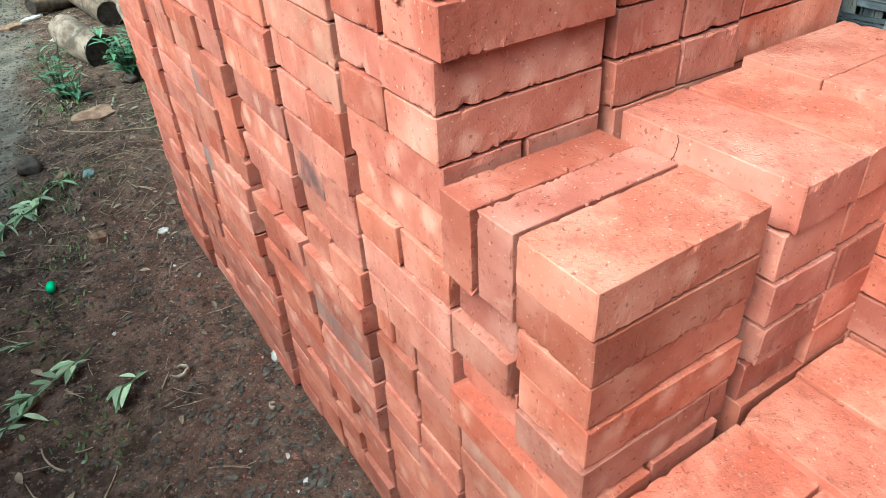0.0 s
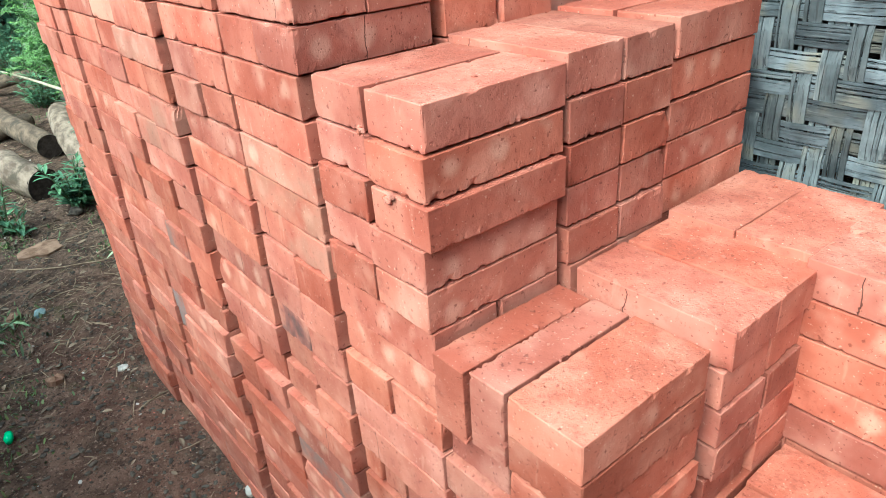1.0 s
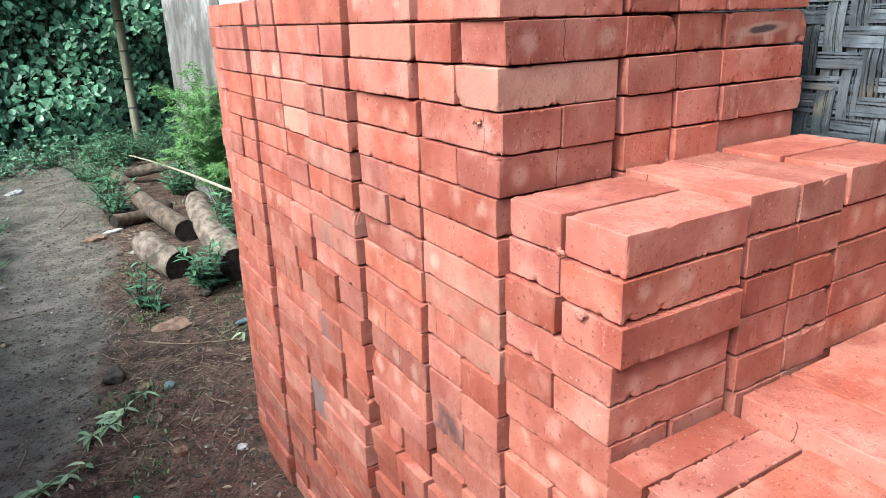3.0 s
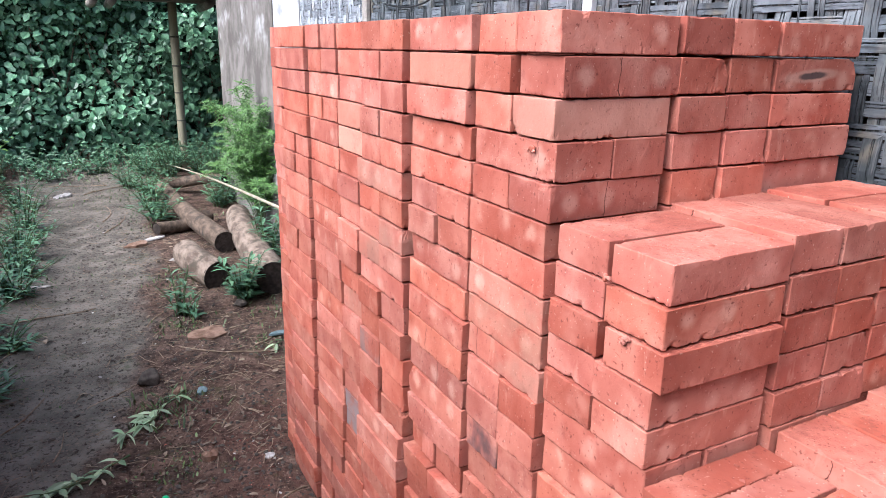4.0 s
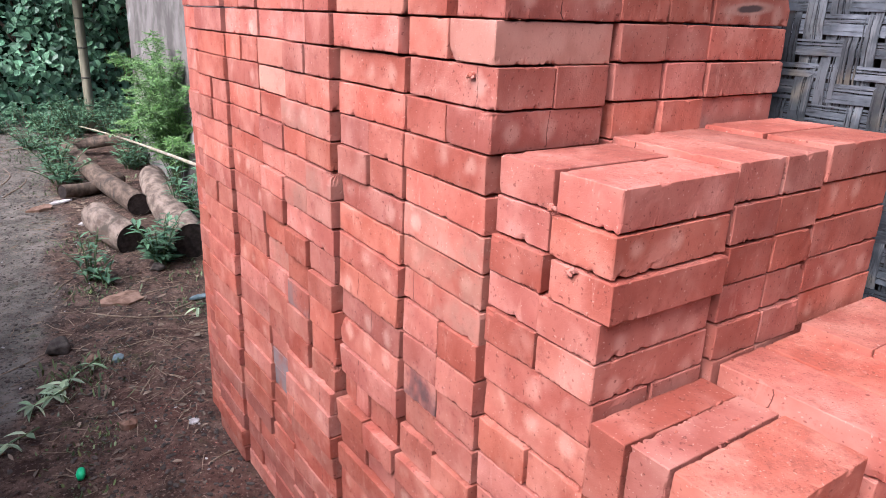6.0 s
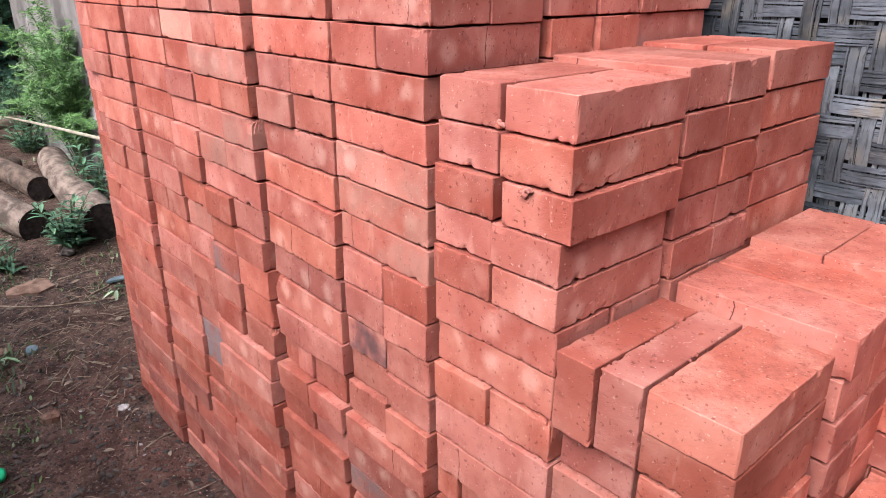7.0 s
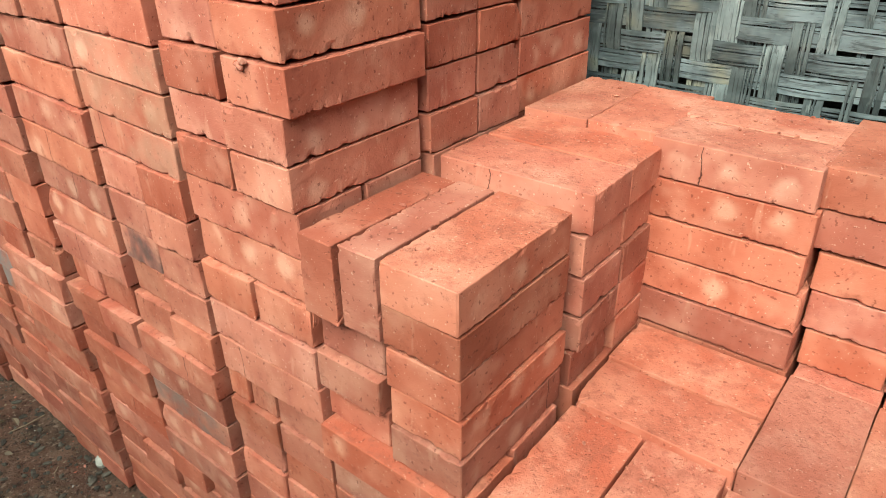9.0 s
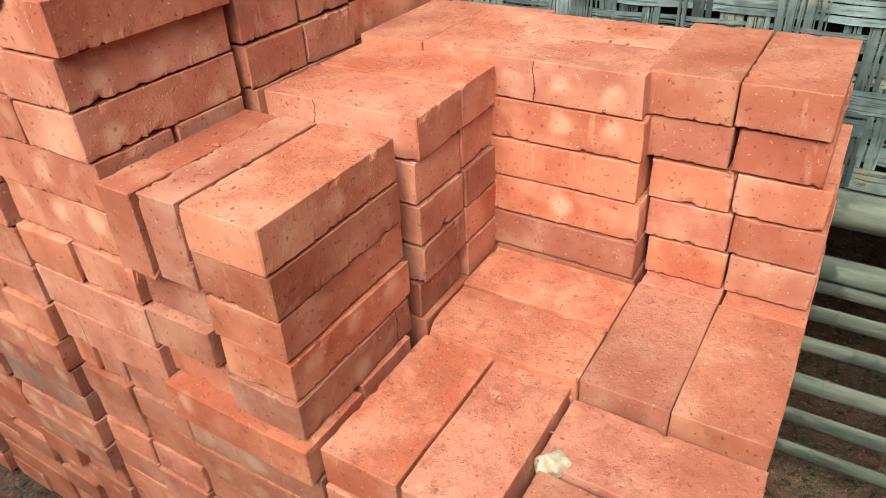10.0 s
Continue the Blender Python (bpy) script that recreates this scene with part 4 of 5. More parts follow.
def build_crumbs():
    """Soil clods, grit and brick crumbs: far too many to count."""
    g = random.Random(41)
    for name, label, mat, n, lo, hi in (("soil_crumbs", "loose dark soil crumbs and clods", stone_mat, 8000, 0.001, 0.008), ("brick_crumbs", "red brick crumbs scattered on the soil", brick_fill_mat, 260, 0.001, 0.0035), ("pale_grit", "pale grit, chips and straw bits on soil", twig_mat, 900, 0.0008, 0.0035), ("white_chips", "tiny white chips scattered on the soil", paper_mat, 170, 0.001, 0.006)):
        vs, fs = [], []
        kinds = [lump(1.0, s, 0.6, 0.5, 1) for s in range(5)]
        for _ in range(n):
            y = 0.1 + 5.0 * g.random() ** 1.9
            x = -0.02 - abs(g.gauss(0, 0.32)) if name != "brick_crumbs" else -0.015 - abs(g.gauss(0, 0.12))
            if y > 1.7:
                x += g.uniform(-0.3, 0.4)
            if g.random() < 0.06:
                x, y = g.uniform(0.68, 1.2), g.uniform(-1.4, -0.5)
            z = ground_height(x, y)
            r = lo + (hi - lo) * g.random() ** 3
            a, sx = g.uniform(0, 6.28), g.uniform(0.6, 1.9)
            kv, kf = g.choice(kinds)
            b = len(vs)
            vs.extend((x + r * (p[0] * sx * math.cos(a) - p[1] * math.sin(a)), y + r * (p[0] * sx * math.sin(a) + p[1] * math.cos(a)), z + r * (p[2] + 0.25)) for p in kv)
            fs.extend(tuple(i + b for i in q) for q in kf)
        thing(name, label, "debris", mesh_from(name, vs, fs, mat), kind="stuff")


build_crumbs()


def build_litter():
    """Straw and leaf bits strewn over the soil."""
    g = random.Random(52)
    sv, sf, lv, lf = [], [], [], []

    def spot():
        k = g.random()
        if k < 0.55:
            y = g.uniform(1.5, 4.6)
            return g.gauss(-0.12 + 0.03 * y, 0.17), y
        if k < 0.72:
            return g.uniform(-1.15, -0.72), g.uniform(1.6, 6.0)
        if k < 0.80:
            return g.uniform(-0.65, -0.05), g.uniform(0.4, 2.2)
        return g.uniform(-1.0, 0.6), g.uniform(4.4, 7.5)

    for _ in range(1500):
        x, y = spot()
        n, a, r = 0.015 + 0.07 * g.random() ** 2, g.uniform(0, 6.28), g.uniform(0.0006, 0.0018)
        z = ground_height(x, y) + 0.003
        c, s = math.cos(a) * n / 2, math.sin(a) * n / 2
        q, w = tube([(x - c, y - s, z), (x + g.uniform(-0.004, 0.004), y + g.uniform(-0.004, 0.004), z + g.uniform(0, 0.005)), (x + c, y + s, z + g.uniform(-0.002, 0.012))], [r, r, r * 0.6], 4)
        sf.extend(tuple(i + len(sv) for i in k) for k in w)
        sv.extend(q)
    for _ in range(700):
        x, y = spot()
        a, n = g.uniform(0, 6.28), g.uniform(0.012, 0.04)
        leaf_shape(lv, lf, Vector((x, y, ground_height(x, y) + 0.003)), Vector((math.cos(a), math.sin(a), g.uniform(-0.05, 0.3))), Vector((g.uniform(-0.5, 0.5), g.uniform(-0.5, 0.5), 1)), n, n * g.uniform(0.25, 0.55), g.uniform(-0.2, 0.5))
    thing("straw", "dry straw and stalk bits strewn over soil", "litter", mesh_from("straw", sv, sf, twig_mat), kind="stuff")
    thing("leaf_litter", "small brown leaf bits strewn over soil", "litter", mesh_from("leaf_litter", lv, lf, leaf_material("old_leaf", (0.075, 0.052, 0.034), (0.21, 0.165, 0.115), 0.5, 0.8)), kind="stuff")


build_litter()


# ---- cables above the stack ----
def cable(points, label):
    pts = []
    P = [Vector(p) for p in points]
    for i in range(len(P) - 1):
        p0, p1, p2, p3 = P[max(i - 1, 0)], P[i], P[i + 1], P[min(i + 2, len(P) - 1)]
        for k in range(8):
            t = k / 8
            pts.append(0.5 * (2 * p1 + (p2 - p0) * t + (2 * p0 - 5 * p1 + 4 * p2 - p3) * t * t + (3 * p1 - p0 - 3 * p2 + p3) * t ** 3))
    pts.append(P[-1])
    vs, fs = tube(pts, [0.0035] * len(pts), 8)
    thing("cable", label, "cable", mesh_from("cable", vs, fs, cable_mat, True), group="cables on the wall")


cable(((0.645, 2.2, 1.43), (0.64, 1.95, 1.41), (0.64, 1.75, 1.44), (0.64, 1.62, 1.52), (0.65, 1.55, 1.65), (0.65, 1.5, 1.9)), "thin black cable sagging along the woven wall")
cable(((0.655, 1.68, 1.30), (0.645, 1.70, 1.42), (0.65, 1.74, 1.55), (0.655, 1.76, 1.9)), "thin black cable hanging down the woven wall")
cable(((0.65, 1.5, 1.75), (0.64, 1.3, 1.46), (0.64, 1.2, 1.42), (0.65, 1.22, 1.28)), "thin black cable looping down the woven wall")


# ---- the brick stack ----
LEN, WID, HGT = 0.199, 0.0952, 0.0497


SHAPES = {}


def brick_mesh(name, seed, mat, dims=(LEN, WID, HGT), lean=0.0, step=0.0036, fine=True):
    """A hand-moulded brick: straight upper arrises, a ragged bitten lower rim, burrs and knocked-off chips."""
    g = random.Random(seed)
    lx, ly, h = dims
    e = 0.0013
    ring = []
    for nx, ny, run, off in ((0, -1, lx, ly), (1, 0, ly, lx), (0, 1, lx, ly), (-1, 0, ly, lx)):
        n = max(2, round(run / step))
        for q in range(n + 1):
            t = -run / 2 + e + (run - 2 * e) * (q + (g.uniform(-0.25, 0.25) if 0 < q < n else 0.0)) / n
            ring.append((-ny * t + nx * off / 2, nx * t + ny * off / 2, nx, ny))
    rise = (0.0, 0.0011, 0.0042, 0.011, h * 0.5, h - 0.009, h - 0.0034, h - 0.0009, h) if fine else (0.0, 0.001, h - 0.001, h)
    last = len(rise) - 1
    chips = []
    for _ in range(g.choice((3, 4, 5, 6))):
        s = [g.choice((-1, 1)) for _ in range(3)]
        free = g.choice((0, 0, 0, 1, 1, 2))
        c = [s[a] * dims[a] / 2 for a in range(3)]
        c[free] *= g.uniform(-1, 1)
        inward = Vector([0.0 if a == free else float(s[a]) for a in range(3)]).normalized()
        r = g.uniform(0.004, 0.011)
        chips.append((Vector(c), r, r * g.uniform(0.25, 0.5), inward))
    if g.random() < 0.2:
        s = [g.choice((-1, 1)) for _ in range(3)]
        chips.append((Vector([s[a] * dims[a] / 2 for a in range(3)]), g.uniform(0.015, 0.026), g.uniform(0.005, 0.010), Vector(s).normalized()))
    shift = Vector((seed * 3.1, seed * 1.7, seed * 0.9))
    verts, faces, n = [], [], len(ring)
    ragged = [g.uniform(-0.30, 0.30) for _ in ring]
    for k, dz in enumerate(rise):
        for q, (x, y, nx, ny) in enumerate(ring):
            base = Vector((x, y, dz - h / 2))
            z = base.z
            out = 0.0011 * noise.noise(base * 11 + shift) + 0.0004 * noise.noise(base * 70 + shift)
            if k in (0, last):
                out -= 0.0009
            if fine and k <= 2:
                flat = Vector((x, y, 0.0))
                n1, n2 = noise.noise(flat * 28 + shift), noise.noise(flat * 135 + shift * 2)
                bite = min(0.85, max(0.0, 0.5 * n1 + 0.6 * n2 + ragged[q % len(ragged)] - 0.13))
                burr = max(0.0, n2 - 0.2)
                z += (0.0044 if k < 2 else 0.0015) * bite - (0.0012 * burr if k < 2 else 0.0)
                out += 0.0022 * burr - 0.0030 * bite * (1.0 if k < 2 else 0.4)
            if fine and k >= last - 1:
                dip = max(0.0, noise.noise(Vector((x, y, 1.0)) * 60 + shift) - 0.25)
                z -= 0.004 * dip
                out -= 0.002 * dip
            p = Vector((x + nx * out, y + ny * out, z))
            for c, r, deep, inward in chips:
                d = (base - c).length
                if d < r:
                    p -= inward * deep * (1 - d / r) * (1 + 0.5 * noise.noise(base * 220 + shift))
            p.x += lean * p.z
            verts.append(p)
    for k in range(last):
        for q in range(n):
            t = (q + 1) % n
            faces.append((k * n + q, k * n + t, (k + 1) * n + t, (k + 1) * n + q))
    for k, flip in ((0, True), (last, False)):
        b = len(verts)
        for q in range(n):
            p = verts[k * n + q]
            verts.append(Vector((p.x - math.copysign(min(0.008, abs(p.x)), p.x), p.y - math.copysign(min(0.008, abs(p.y)), p.y), (-h / 2 if flip else h / 2))))
        for q in range(n):
            t = (q + 1) % n
            quad = (k * n + q, k * n + t, b + t, b + q)
            faces.append(quad[::-1] if flip else quad)
        cap = tuple(range(b, b + n))
        faces.append(cap[::-1] if flip else cap)
    me = mesh_from(name, verts, faces, mat, False)
    SHAPES[me.name] = (np.array([tuple(p) for p in verts]), faces)
    return me


KINDS = [brick_mesh("brick", s, brick_mat, (LEN * (1 + 0.010 * math.sin(s * 2.1)), WID * (1 + 0.015 * math.sin(s * 3.3)), HGT), 0.015 * math.sin(s * 5)) for s in range(1, 25)]
PLAIN = [brick_mesh("brick", 80 + s, brick_mat, step=0.05, fine=False) for s in range(4)]
GREY = [brick_mesh("brick", 30 + s, brick_grey_mat) for s in range(3)]
PALE = [brick_mesh("brick", 40 + s, brick_pale_mat) for s in range(3)]
TAN = [brick_mesh("brick", 70 + s, brick_tan_mat) for s in range(3)]
BLACK = [brick_mesh("brick", 50 + s, brick_black_mat) for s in range(2)]
SCORCH = [brick_mesh("brick", 55, brick_scorch_mat)]
ASH = [brick_mesh("brick", 60 + s, brick_ash_mat) for s in range(2)]

# cells of the stack: y from, to and how far the outer face stands out
CELLS = {
    "e": (-0.612, -0.4165, 0.000), "d": (-0.4150, -0.2215, 0.000),
    "c": (-0.203, -0.006, 0.002), "b": (0.002, 0.202, 0.004), "a": (0.208, 0.407, 0.000), "h": (0.412, 0.621, -0.002),
    "i": (0.629, 0.829, -0.012), "j": (0.835, 0.983, -0.004), "k": (0.987, 1.186, -0.004), "l": (1.191, 1.408, -0.012), "m": (1.414, 1.59, 0.000),
}
# courses of the outer face, from the top: S a brick along the face, P two ends, B one broad end, E bricks on edge, H an end at the stack's far side
FACE = {
    "a": "PPPSP SSSSS PPPPP SSSSS PSPPS", "h": "SSSSS PPSSS SSSSE PPSSS SPSSP", "i": "PPPPP SPPPS PPPPP SSSSS SPSSP",
    "j": "BBBBB BBBBB BBBBB BBBBB BBBBB", "k": "PPSPS SSSSS PPSSS SSSSS SPSPS", "l": "SSSSS PPSSS PSSSS SSSPS SPSSS", "m": "HHHHH HHHHH HHHHH HHHHH HHHHH",
    "b": "..... PPPPP SSPSS EPPPP SSPSS", "c": "..... ..... X.... SSSSS PPSPS", "d": "..... ..... ..... PPSPS SPSPP", "e": "..... ..... ..... SSPPS PSSPS",
}
MARKS = {("a", 2, "x2"): "scorch", ("a", 3, "x1"): "pale", ("a", 13, 1): "black", ("a", 18, 0): "grey", ("j", 5, 0): "pale", ("j", 4, 0): "pale", ("i", 13, 1): "grey", ("j", 17, 0): "ash", ("j", 18, 0): "ash", ("a", 3, 0): "pale", ("a", 9, 0): "tan", ("a", 10, 0): "tan", ("i", 6, 0): "tan", ("i", 8, 0): "tan", ("i", 9, 1): "tan", ("h", 2, 0): "pale", ("a", 8, 0): "tan", ("j", 12, 0): "tan"}
OUT = {("a", 16): -0.010, ("a", 17): -0.008, ("a", 18): -0.010, ("a", 19): -0.010, ("a", 20): -0.012, ("h", 16): -0.012, ("h", 18): -0.010, ("i", 16): -0.012, ("i", 17): -0.010, ("i", 18): -0.008, ("c", 16): -0.010, ("b", 15): -0.004,
       ("j", 9): -0.010, ("j", 10): -0.010, ("c", 14): -0.012}


# courses that have settled towards their near end, in degrees
SAG = {("a", 6): 0.4, ("a", 7): 0.8, ("a", 8): 1.2, ("a", 9): 1.6, ("a", 10): 2.1, ("h", 7): 0.5, ("h", 8): 0.9, ("h", 9): 1.2, ("h", 10): 1.5, ("h", 11): 1.8, ("h", 12): 1.4, ("h", 13): 1.0, ("i", 8): 0.6, ("i", 9): 0.9, ("i", 10): 1.1, ("i", 11): 0.8}


FRONT = {("b", 8): -0.012, ("b", 6): -0.003, ("a", 4): -0.004, ("b", 7): -0.004, ("b", 9): 0.001}


def levels(cell, column):
    """Heights of the tops of the 25 courses, from the top one down."""
    edges = [1.312, 1.049, 0.797, 0.536, 0.266, 0.0]
    if cell in "ahijklm" and column == 0:
        edges = [1.312, 1.044, 0.783, 0.502, 0.250, 0.0]
    if cell == "b" and column == 0:
        edges[2:4] = 0.797, 0.513
    if cell == "b" and column:
        edges[1] = 1.057 if column == 1 else 1.064
    if cell == "c":
        edges[2] = 0.787 if column == 0 else 0.800
    if column == 1 and cell in "de":
        edges[3] = 0.546
    if column == 0 and cell == "e":
        edges[3] = 0.525
    if column == 2 and cell in "cde":
        edges[2], edges[3] = 0.812, 0.547
    out = []
    for t in range(5):
        for r in range(5):
            out.append((edges[t] + (edges[t + 1] - edges[t]) * r / 5, (edges[t] - edges[t + 1]) / 5))
    return out


stack = thing("brick_stack", "stepped stack of loose orange-red fired clay bricks", "brick stack")
singles, rest = [], []
jit = random.Random(5)


def lay(x, y, z, turn, shown, mark=None, edge=False, squeeze=1.0, height=0.0515, thin=1.0, tilt=1.0, sag=0.0):
    """One brick with its centre at x, y and its top at z. turn: 0 along x, 90 along y."""
    wild = 1.0 if shown else 0.4
    rx, ry, rz = (jit.gauss(0, 0.36) * wild * tilt for _ in range(3))
    turn += 180 * jit.randrange(2)
    m = pose(x, y, z - height / 2) @ pose(0, 0, 0, sag) @ pose(0, 0, 0, 0, 0, turn + rz) @ pose(0, 0, 0, rx * 0.6 + (90 if edge else 0), ry * 0.5, 0)
    pool = {"black": BLACK, "grey": GREY, "pale": PALE, "ash": ASH, "scorch": SCORCH, "tan": TAN}.get(mark, KINDS if shown else PLAIN)
    tall = (height - (0.0023 if shown else 0.0)) / HGT
    sx = squeeze * jit.uniform(0.992, 1.004)
    m = m @ Matrix.Diagonal((sx, thin * jit.uniform(0.985, 1.0), 1.0 if edge else tall * jit.uniform(0.975, 1.004), 1))
    (singles if shown else rest).append((jit.choice(pool), m))


def build_face():
    for cell, (y0, y1, out) in CELLS.items():
        rows = FACE[cell].replace(" ", "")
        tops = levels(cell, 0)
        for r, kind in enumerate(rows, 1):
            z, h = tops[r - 1]
            x0 = out + OUT.get((cell, r), 0.0)
            low = 0.012 * max(0, r - 12) / 13
            x0 -= low * 0.4
            if cell == "c" and r == 16:
                y0 = -0.2185
            mid, w = (y0 + y1) / 2, y1 - y0
            j = lambda s=0.0024: jit.gauss(0, s)
            if cell == "i" and r > 5:
                y1 = 0.852
            if cell == "j" and r > 5:
                y0 = 0.857
            mid, w = (y0 + y1) / 2, y1 - y0
            if kind == "B":
                lay(x0 + LEN / 2 + j(), mid, z, 0, True, MARKS.get((cell, r, 0)), height=h, thin=w / (WID + 0.003))
            elif kind == "S":
                lay(x0 + WID / 2 + j(), mid + j(0.002), z, 90, True, MARKS.get((cell, r, 0)), squeeze=min(1.08, w / (LEN + 0.0045)), height=h, sag=SAG.get((cell, r), 0.0))
                lay(x0 + WID * 1.5 + 0.006, mid, z, 90, cell in "de" and r == 16, height=h)
            elif kind == "P":
                for q, (c, k) in enumerate(((0.25, 0), (0.75, 1))):
                    lay(x0 + LEN / 2 + j(0.0036 if cell in "abcde" else 0.0022), y0 + w * c + j(0.0012) + (FRONT.get((cell, r), 0.0) if k == 0 else 0.0), z, 0, True, MARKS.get((cell, r, k)), height=h, thin=min(1.10, (w / 2 - 0.0045) / WID))
            elif kind == "E":
                for c, wide in ((0.11, 0.44), (0.36, 0.5), (0.75, 0.96)):
                    lay(x0 + LEN / 2 + 0.006 + j(), y0 + w * (1 - c), z, 0, True, height=h, thin=wide)
            elif kind == "H":
                lay(x0 + LEN / 2 + j(0.006), y0 + WID / 2 + j(), z, 0, True, height=h)
                lay(x0 + LEN / 2 + 0.006, y0 + WID * 1.5 + 0.002 - 0.05, z, 0, False, height=h)
    # the front corner step: two bricks on edge beside five lying
    tops = levels("c", 0)
    for r in range(11, 16):
        z, h = tops[r - 1]
        x0 = 0.003 + jit.gauss(0, 0.003)
        lay(x0 + LEN / 2, -0.206 + WID / 2 + jit.gauss(0, 0.002), z, 0, True, height=h)
        if r >= 13:
            lay(0.010 + OUT.get(("c", r), 0.0) + LEN / 2, -0.006 - WID / 2, z, 0, True, height=h)
    z = tops[10][0]
    lay(-0.002 + LEN / 2, -0.082, z - 0.0005, 0, True, edge=True, height=0.0975, tilt=0.5)
    lay(-0.006 + LEN / 2, -0.0295, z - 0.001, 0, True, edge=True, height=0.0975, tilt=0.5)


build_face()


def fill_cell(x0, y0, y1, cell, column, first, last, pattern, front, lean=0.0):
    """Courses first..last of an inner cell. pattern: P bricks along y, S along x. front: courses that stay in view."""
    tops = levels(cell, column)
    w = y1 - y0
    foot = (x0, y0)
    for r in range(first, last + 1):
        x0, y0 = foot[0], foot[1] + lean * (last - r)
        z, h = tops[r - 1]
        kind = pattern[(r - first) % len(pattern)]
        shown = r in front
        a, b = jit.gauss(0, 0.002), jit.gauss(0, 0.002)
        for q in (0.25, 0.75):
            if kind == "P":
                lay(x0 + 0.2 * q + jit.gauss(0, 0.001), y0 + w / 2 + jit.gauss(0, 0.0022), z, 90, shown, height=h, squeeze=min(1.03, w / LEN))
            else:
                lay(x0 + 0.1 + a, y0 + w * q + b, z, 0, shown, MARKS.get((cell, r, "x%d" % column)) if q < 0.5 else None, height=h, thin=min(1.1, w / 2 / (WID + 0.0022)))


T = lambda k: range(5 * k + 1, 5 * k + 6)
X1, X2 = 0.208, 0.412
# top tier
fill_cell(X1, *CELLS["a"][:2], "a", 1, 1, 15, "PPPPP", T(0))
fill_cell(X2, *CELLS["a"][:2], "a", 2, 1, 15, "SSSSS", T(0))
for cell in "hijklm":
    y0, y1, _ = CELLS[cell]
    for x0, c in ((X1, 1), (X2, 2)):
        if cell == "m":
            for r in range(1, 26):
                z, h = levels(cell, c)[r - 1]
                lay(x0 + 0.1, y0 + WID / 2, z, 0, False, height=h)
        else:
            fill_cell(x0, y0, y1, cell, c, 1, 4, "SP", ())
            fill_cell(x0, y0, y1, cell, c, 20, 25, "SP", ())
    if cell in "klm":
        fill_cell(X1, y0, y1, cell, 1, 5, 19, "SPP", ()) if cell != "m" else None
# second tier
fill_cell(X1 + 0.004, *CELLS["b"][:2], "b", 1, 6, 15, "PPPPP", T(1))
fill_cell(X2, *CELLS["b"][:2], "b", 2, 6, 15, "SSSSS", T(1))
# third tier
fill_cell(X1 + 0.012, -0.215, -0.008, "c", 1, 11, 20, "PPPPPSPSPS", T(2))
fill_cell(X2 + 0.002, -0.205, -0.006, "c", 2, 11, 15, "SPSPS", (11,))
fill_cell(X2 - 0.004, -0.219, -0.006, "c", 2, 16, 20, "SPSPS", (16,))
# wing along the house wall
fill_cell(X2 - 0.012, -0.411, -0.212, "d", 2, 11, 15, "PPPPP", T(2), 0.003)
fill_cell(X2 + 0.016, -0.610, -0.4135, "e", 2, 11, 15, "SSSSS", T(2), 0.006)
# lowest step
fill_cell(X1 - 0.012, *CELLS["d"][:2], "d", 1, 16, 25, "PSPPS", (16,))
fill_cell(X1 - 0.004, *CELLS["e"][:2], "e", 1, 16, 25, "SPSSP", T(3))
fill_cell(X2 - 0.014, *CELLS["d"][:2], "d", 2, 16, 25, "PSPPS", (16,))
fill_cell(X2 - 0.010, *CELLS["e"][:2], "e", 2, 16, 25, "SPSSP", (16,))
v, f = lump(0.0165, 5, 0.8, 0.55, 3)
thing("mortar_lump", "pale crumbly mortar lump stuck on a brick corner", "mortar", mesh_from("mortar_lump", v, f, mortar_mat, True), m=pose(0.106, -0.430, 0.519))


def clay_lump(x, y, z, r, seed, label):
    """A crumb of clay stuck to a face of the stack."""
    lv, lf = [], []
    g = random.Random(seed)
    for q in range(4):
        bv, bf = lump(r * g.uniform(0.45, 0.9), seed + q, 0.85, 0.5, 2)
        d = Vector((g.uniform(-0.3, 0.1), g.uniform(-0.8, 0.8), g.uniform(-0.7, 0.7))) * r
        lf.extend(tuple(i + len(lv) for i in f) for f in bf)
        lv.extend((p[0] * 0.7 + d.x, p[1] + d.y, p[2] + d.z) for p in bv)
    part("clay_lump", mesh_from("clay_lump", lv, lf, brick_fill_mat), stack, label, pose(x, y, z))


clay_lump(-0.001, 0.052, 0.945, 0.0065, 3, "crumb of clay stuck to the brick face")
clay_lump(-0.001, 0.090, 1.008, 0.0045, 5, "small crumb of clay stuck to the brick face")
clay_lump(0.000, 0.255, 1.138, 0.0060, 8, "crumb of clay stuck to the brick face")
clay_lump(0.197, -0.395, 0.538, 0.0030, 9, "small crumb of clay at the brick's edge")


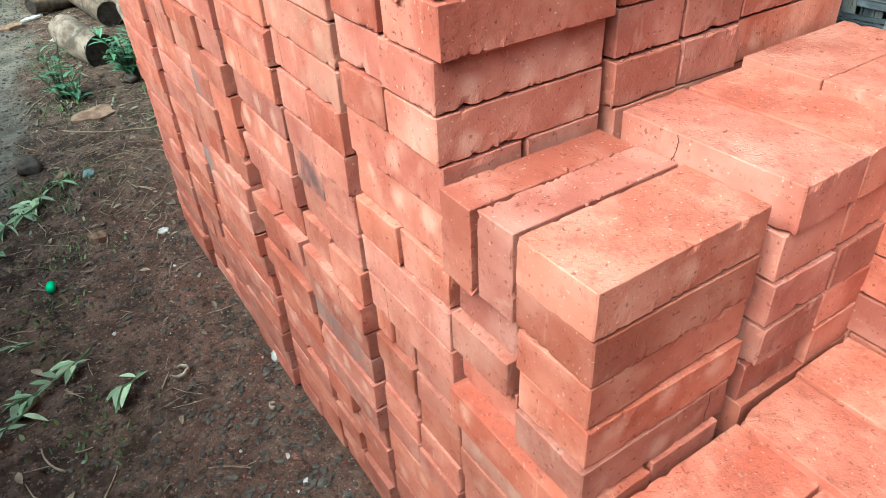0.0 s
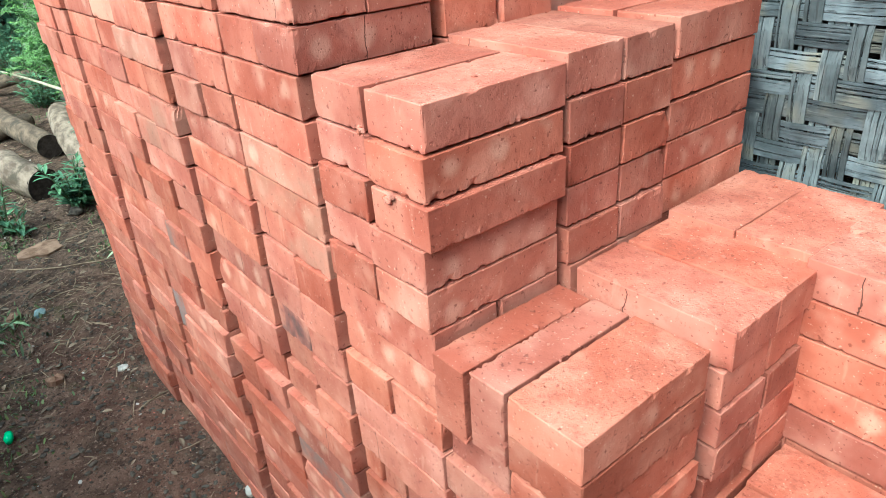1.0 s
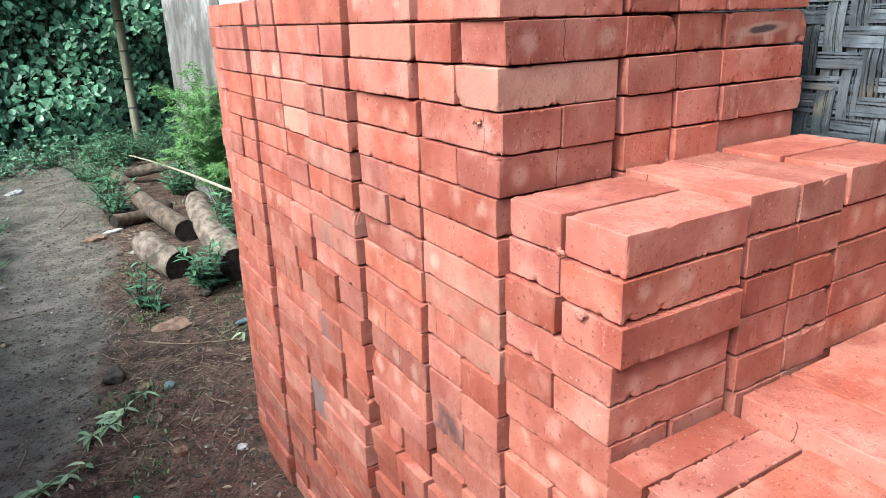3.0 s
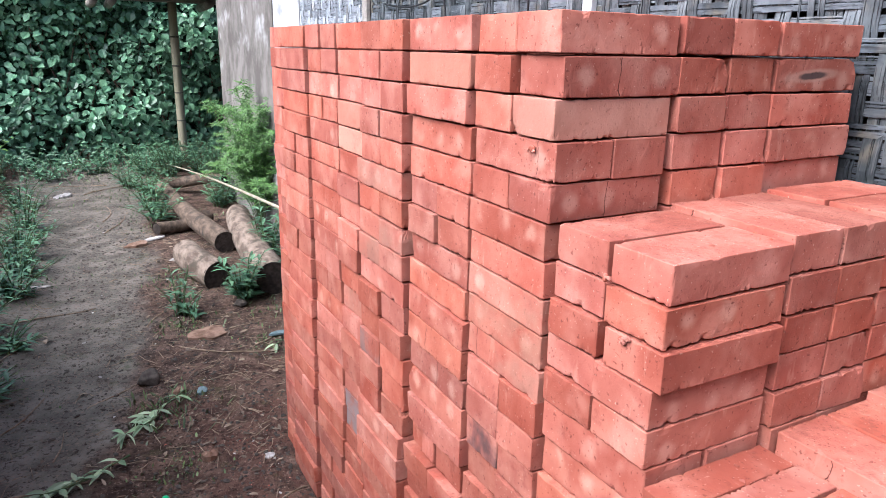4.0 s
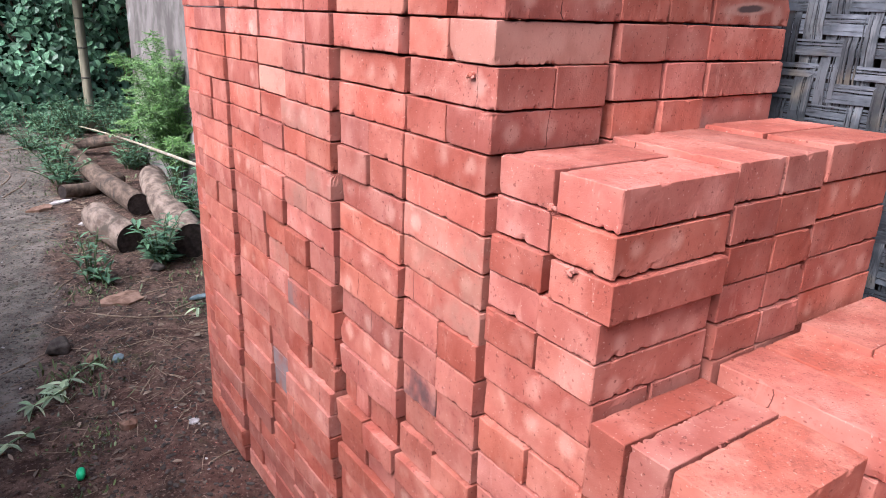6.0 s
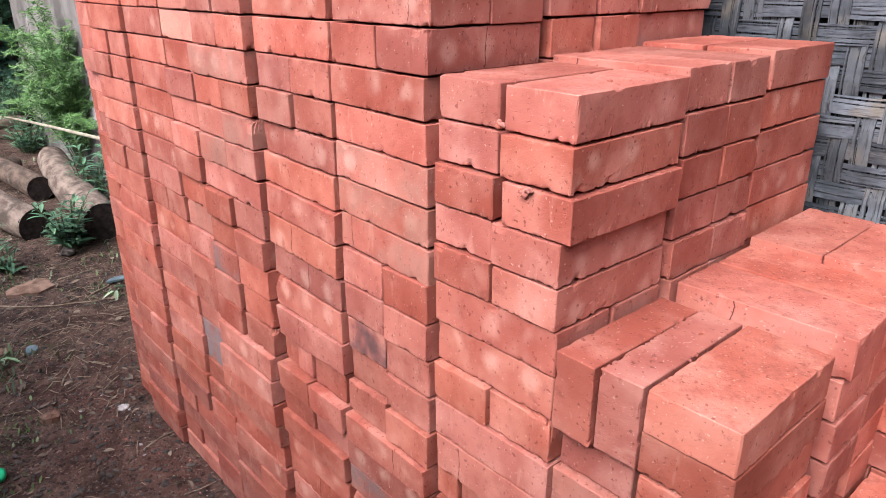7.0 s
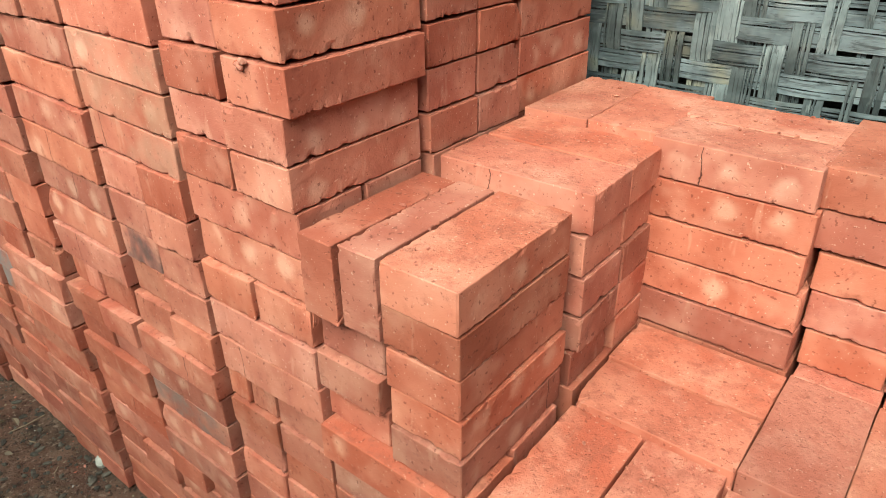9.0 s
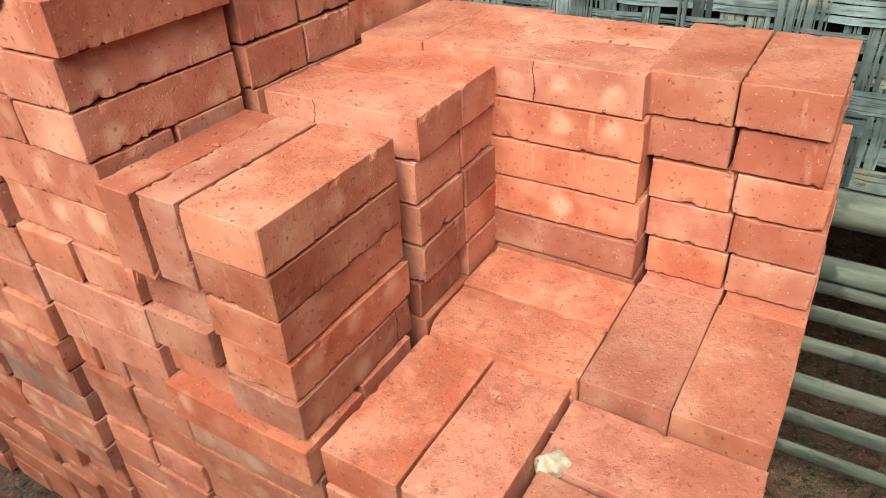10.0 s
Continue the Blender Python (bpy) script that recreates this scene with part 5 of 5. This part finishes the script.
def finish_stack():
    order = sorted(singles, key=lambda s: abs(s[1].translation.y + 0.1) + 0.5 * max(0.0, 0.75 - s[1].translation.z))
    for me, m in order[:330]:
        part("brick", me, stack, m=m)
    groups = {}
    for me, m in order[330:] + rest:
        groups.setdefault(me.materials[0].name if me.materials[0] != brick_mat else "plain", []).append((me, m))
    for key, items in groups.items():
        verts, faces, base = [], [], 0
        for me, m in items:
            co, shape = SHAPES[me.name]
            a = np.array(m)
            verts.append(co @ a[:3, :3].T + a[:3, 3])
            faces.extend(tuple(i + base for i in f) for f in shape)
            base += len(co)
        mat = brick_fill_mat if key == "plain" else items[0][0].materials[0]
        me = mesh_from("stacked_bricks", np.concatenate(verts).tolist(), faces, mat, False)
        tagged(part("stacked_bricks", me, stack), kind="stuff")


finish_stack()


def build_top_crumbs():
    """Loose grains lying on the treads of the stack."""
    g = random.Random(77)
    vs, fs = [], []
    kinds = [lump(1.0, s, 0.6, 0.5, 1) for s in range(5)]
    treads = ((0.0, 0.2, -0.2, -0.01, 0.786, 90), (0.22, 0.41, -0.21, -0.01, 0.799, 60), (0.42, 0.6, -0.6, -0.02, 0.812, 130), (0.0, 0.4, -0.61, -0.225, 0.5355, 140), (0.02, 0.4, 0.01, 0.2, 1.048, 60))
    for x0, x1, y0, y1, z, n in treads:
        cx, cy = g.uniform(x0, x1), g.uniform(y0, y1)
        for _ in range(n):
            x, y = (g.uniform(x0, x1), g.uniform(y0, y1)) if g.random() < 0.45 else (min(x1, max(x0, g.gauss((x0 + x1) / 2, 0.05))), min(y1, max(y0, g.gauss((y0 + y1) / 2, 0.05))))
            r = 0.0006 + 0.0022 * g.random() ** 4
            a = g.uniform(0, 6.28)
            kv, kf = g.choice(kinds)
            b = len(vs)
            vs.extend((x + r * (1.5 * p[0] * math.cos(a) - p[1] * math.sin(a)), y + r * (1.5 * p[0] * math.sin(a) + p[1] * math.cos(a)), z + r * p[2]) for p in kv)
            fs.extend(tuple(i + b for i in q) for q in kf)
    thing("brick_grains", "fine red brick grains lying on the bricks", "debris", mesh_from("brick_grains", vs, fs, brick_fill_mat), kind="stuff")


build_top_crumbs()
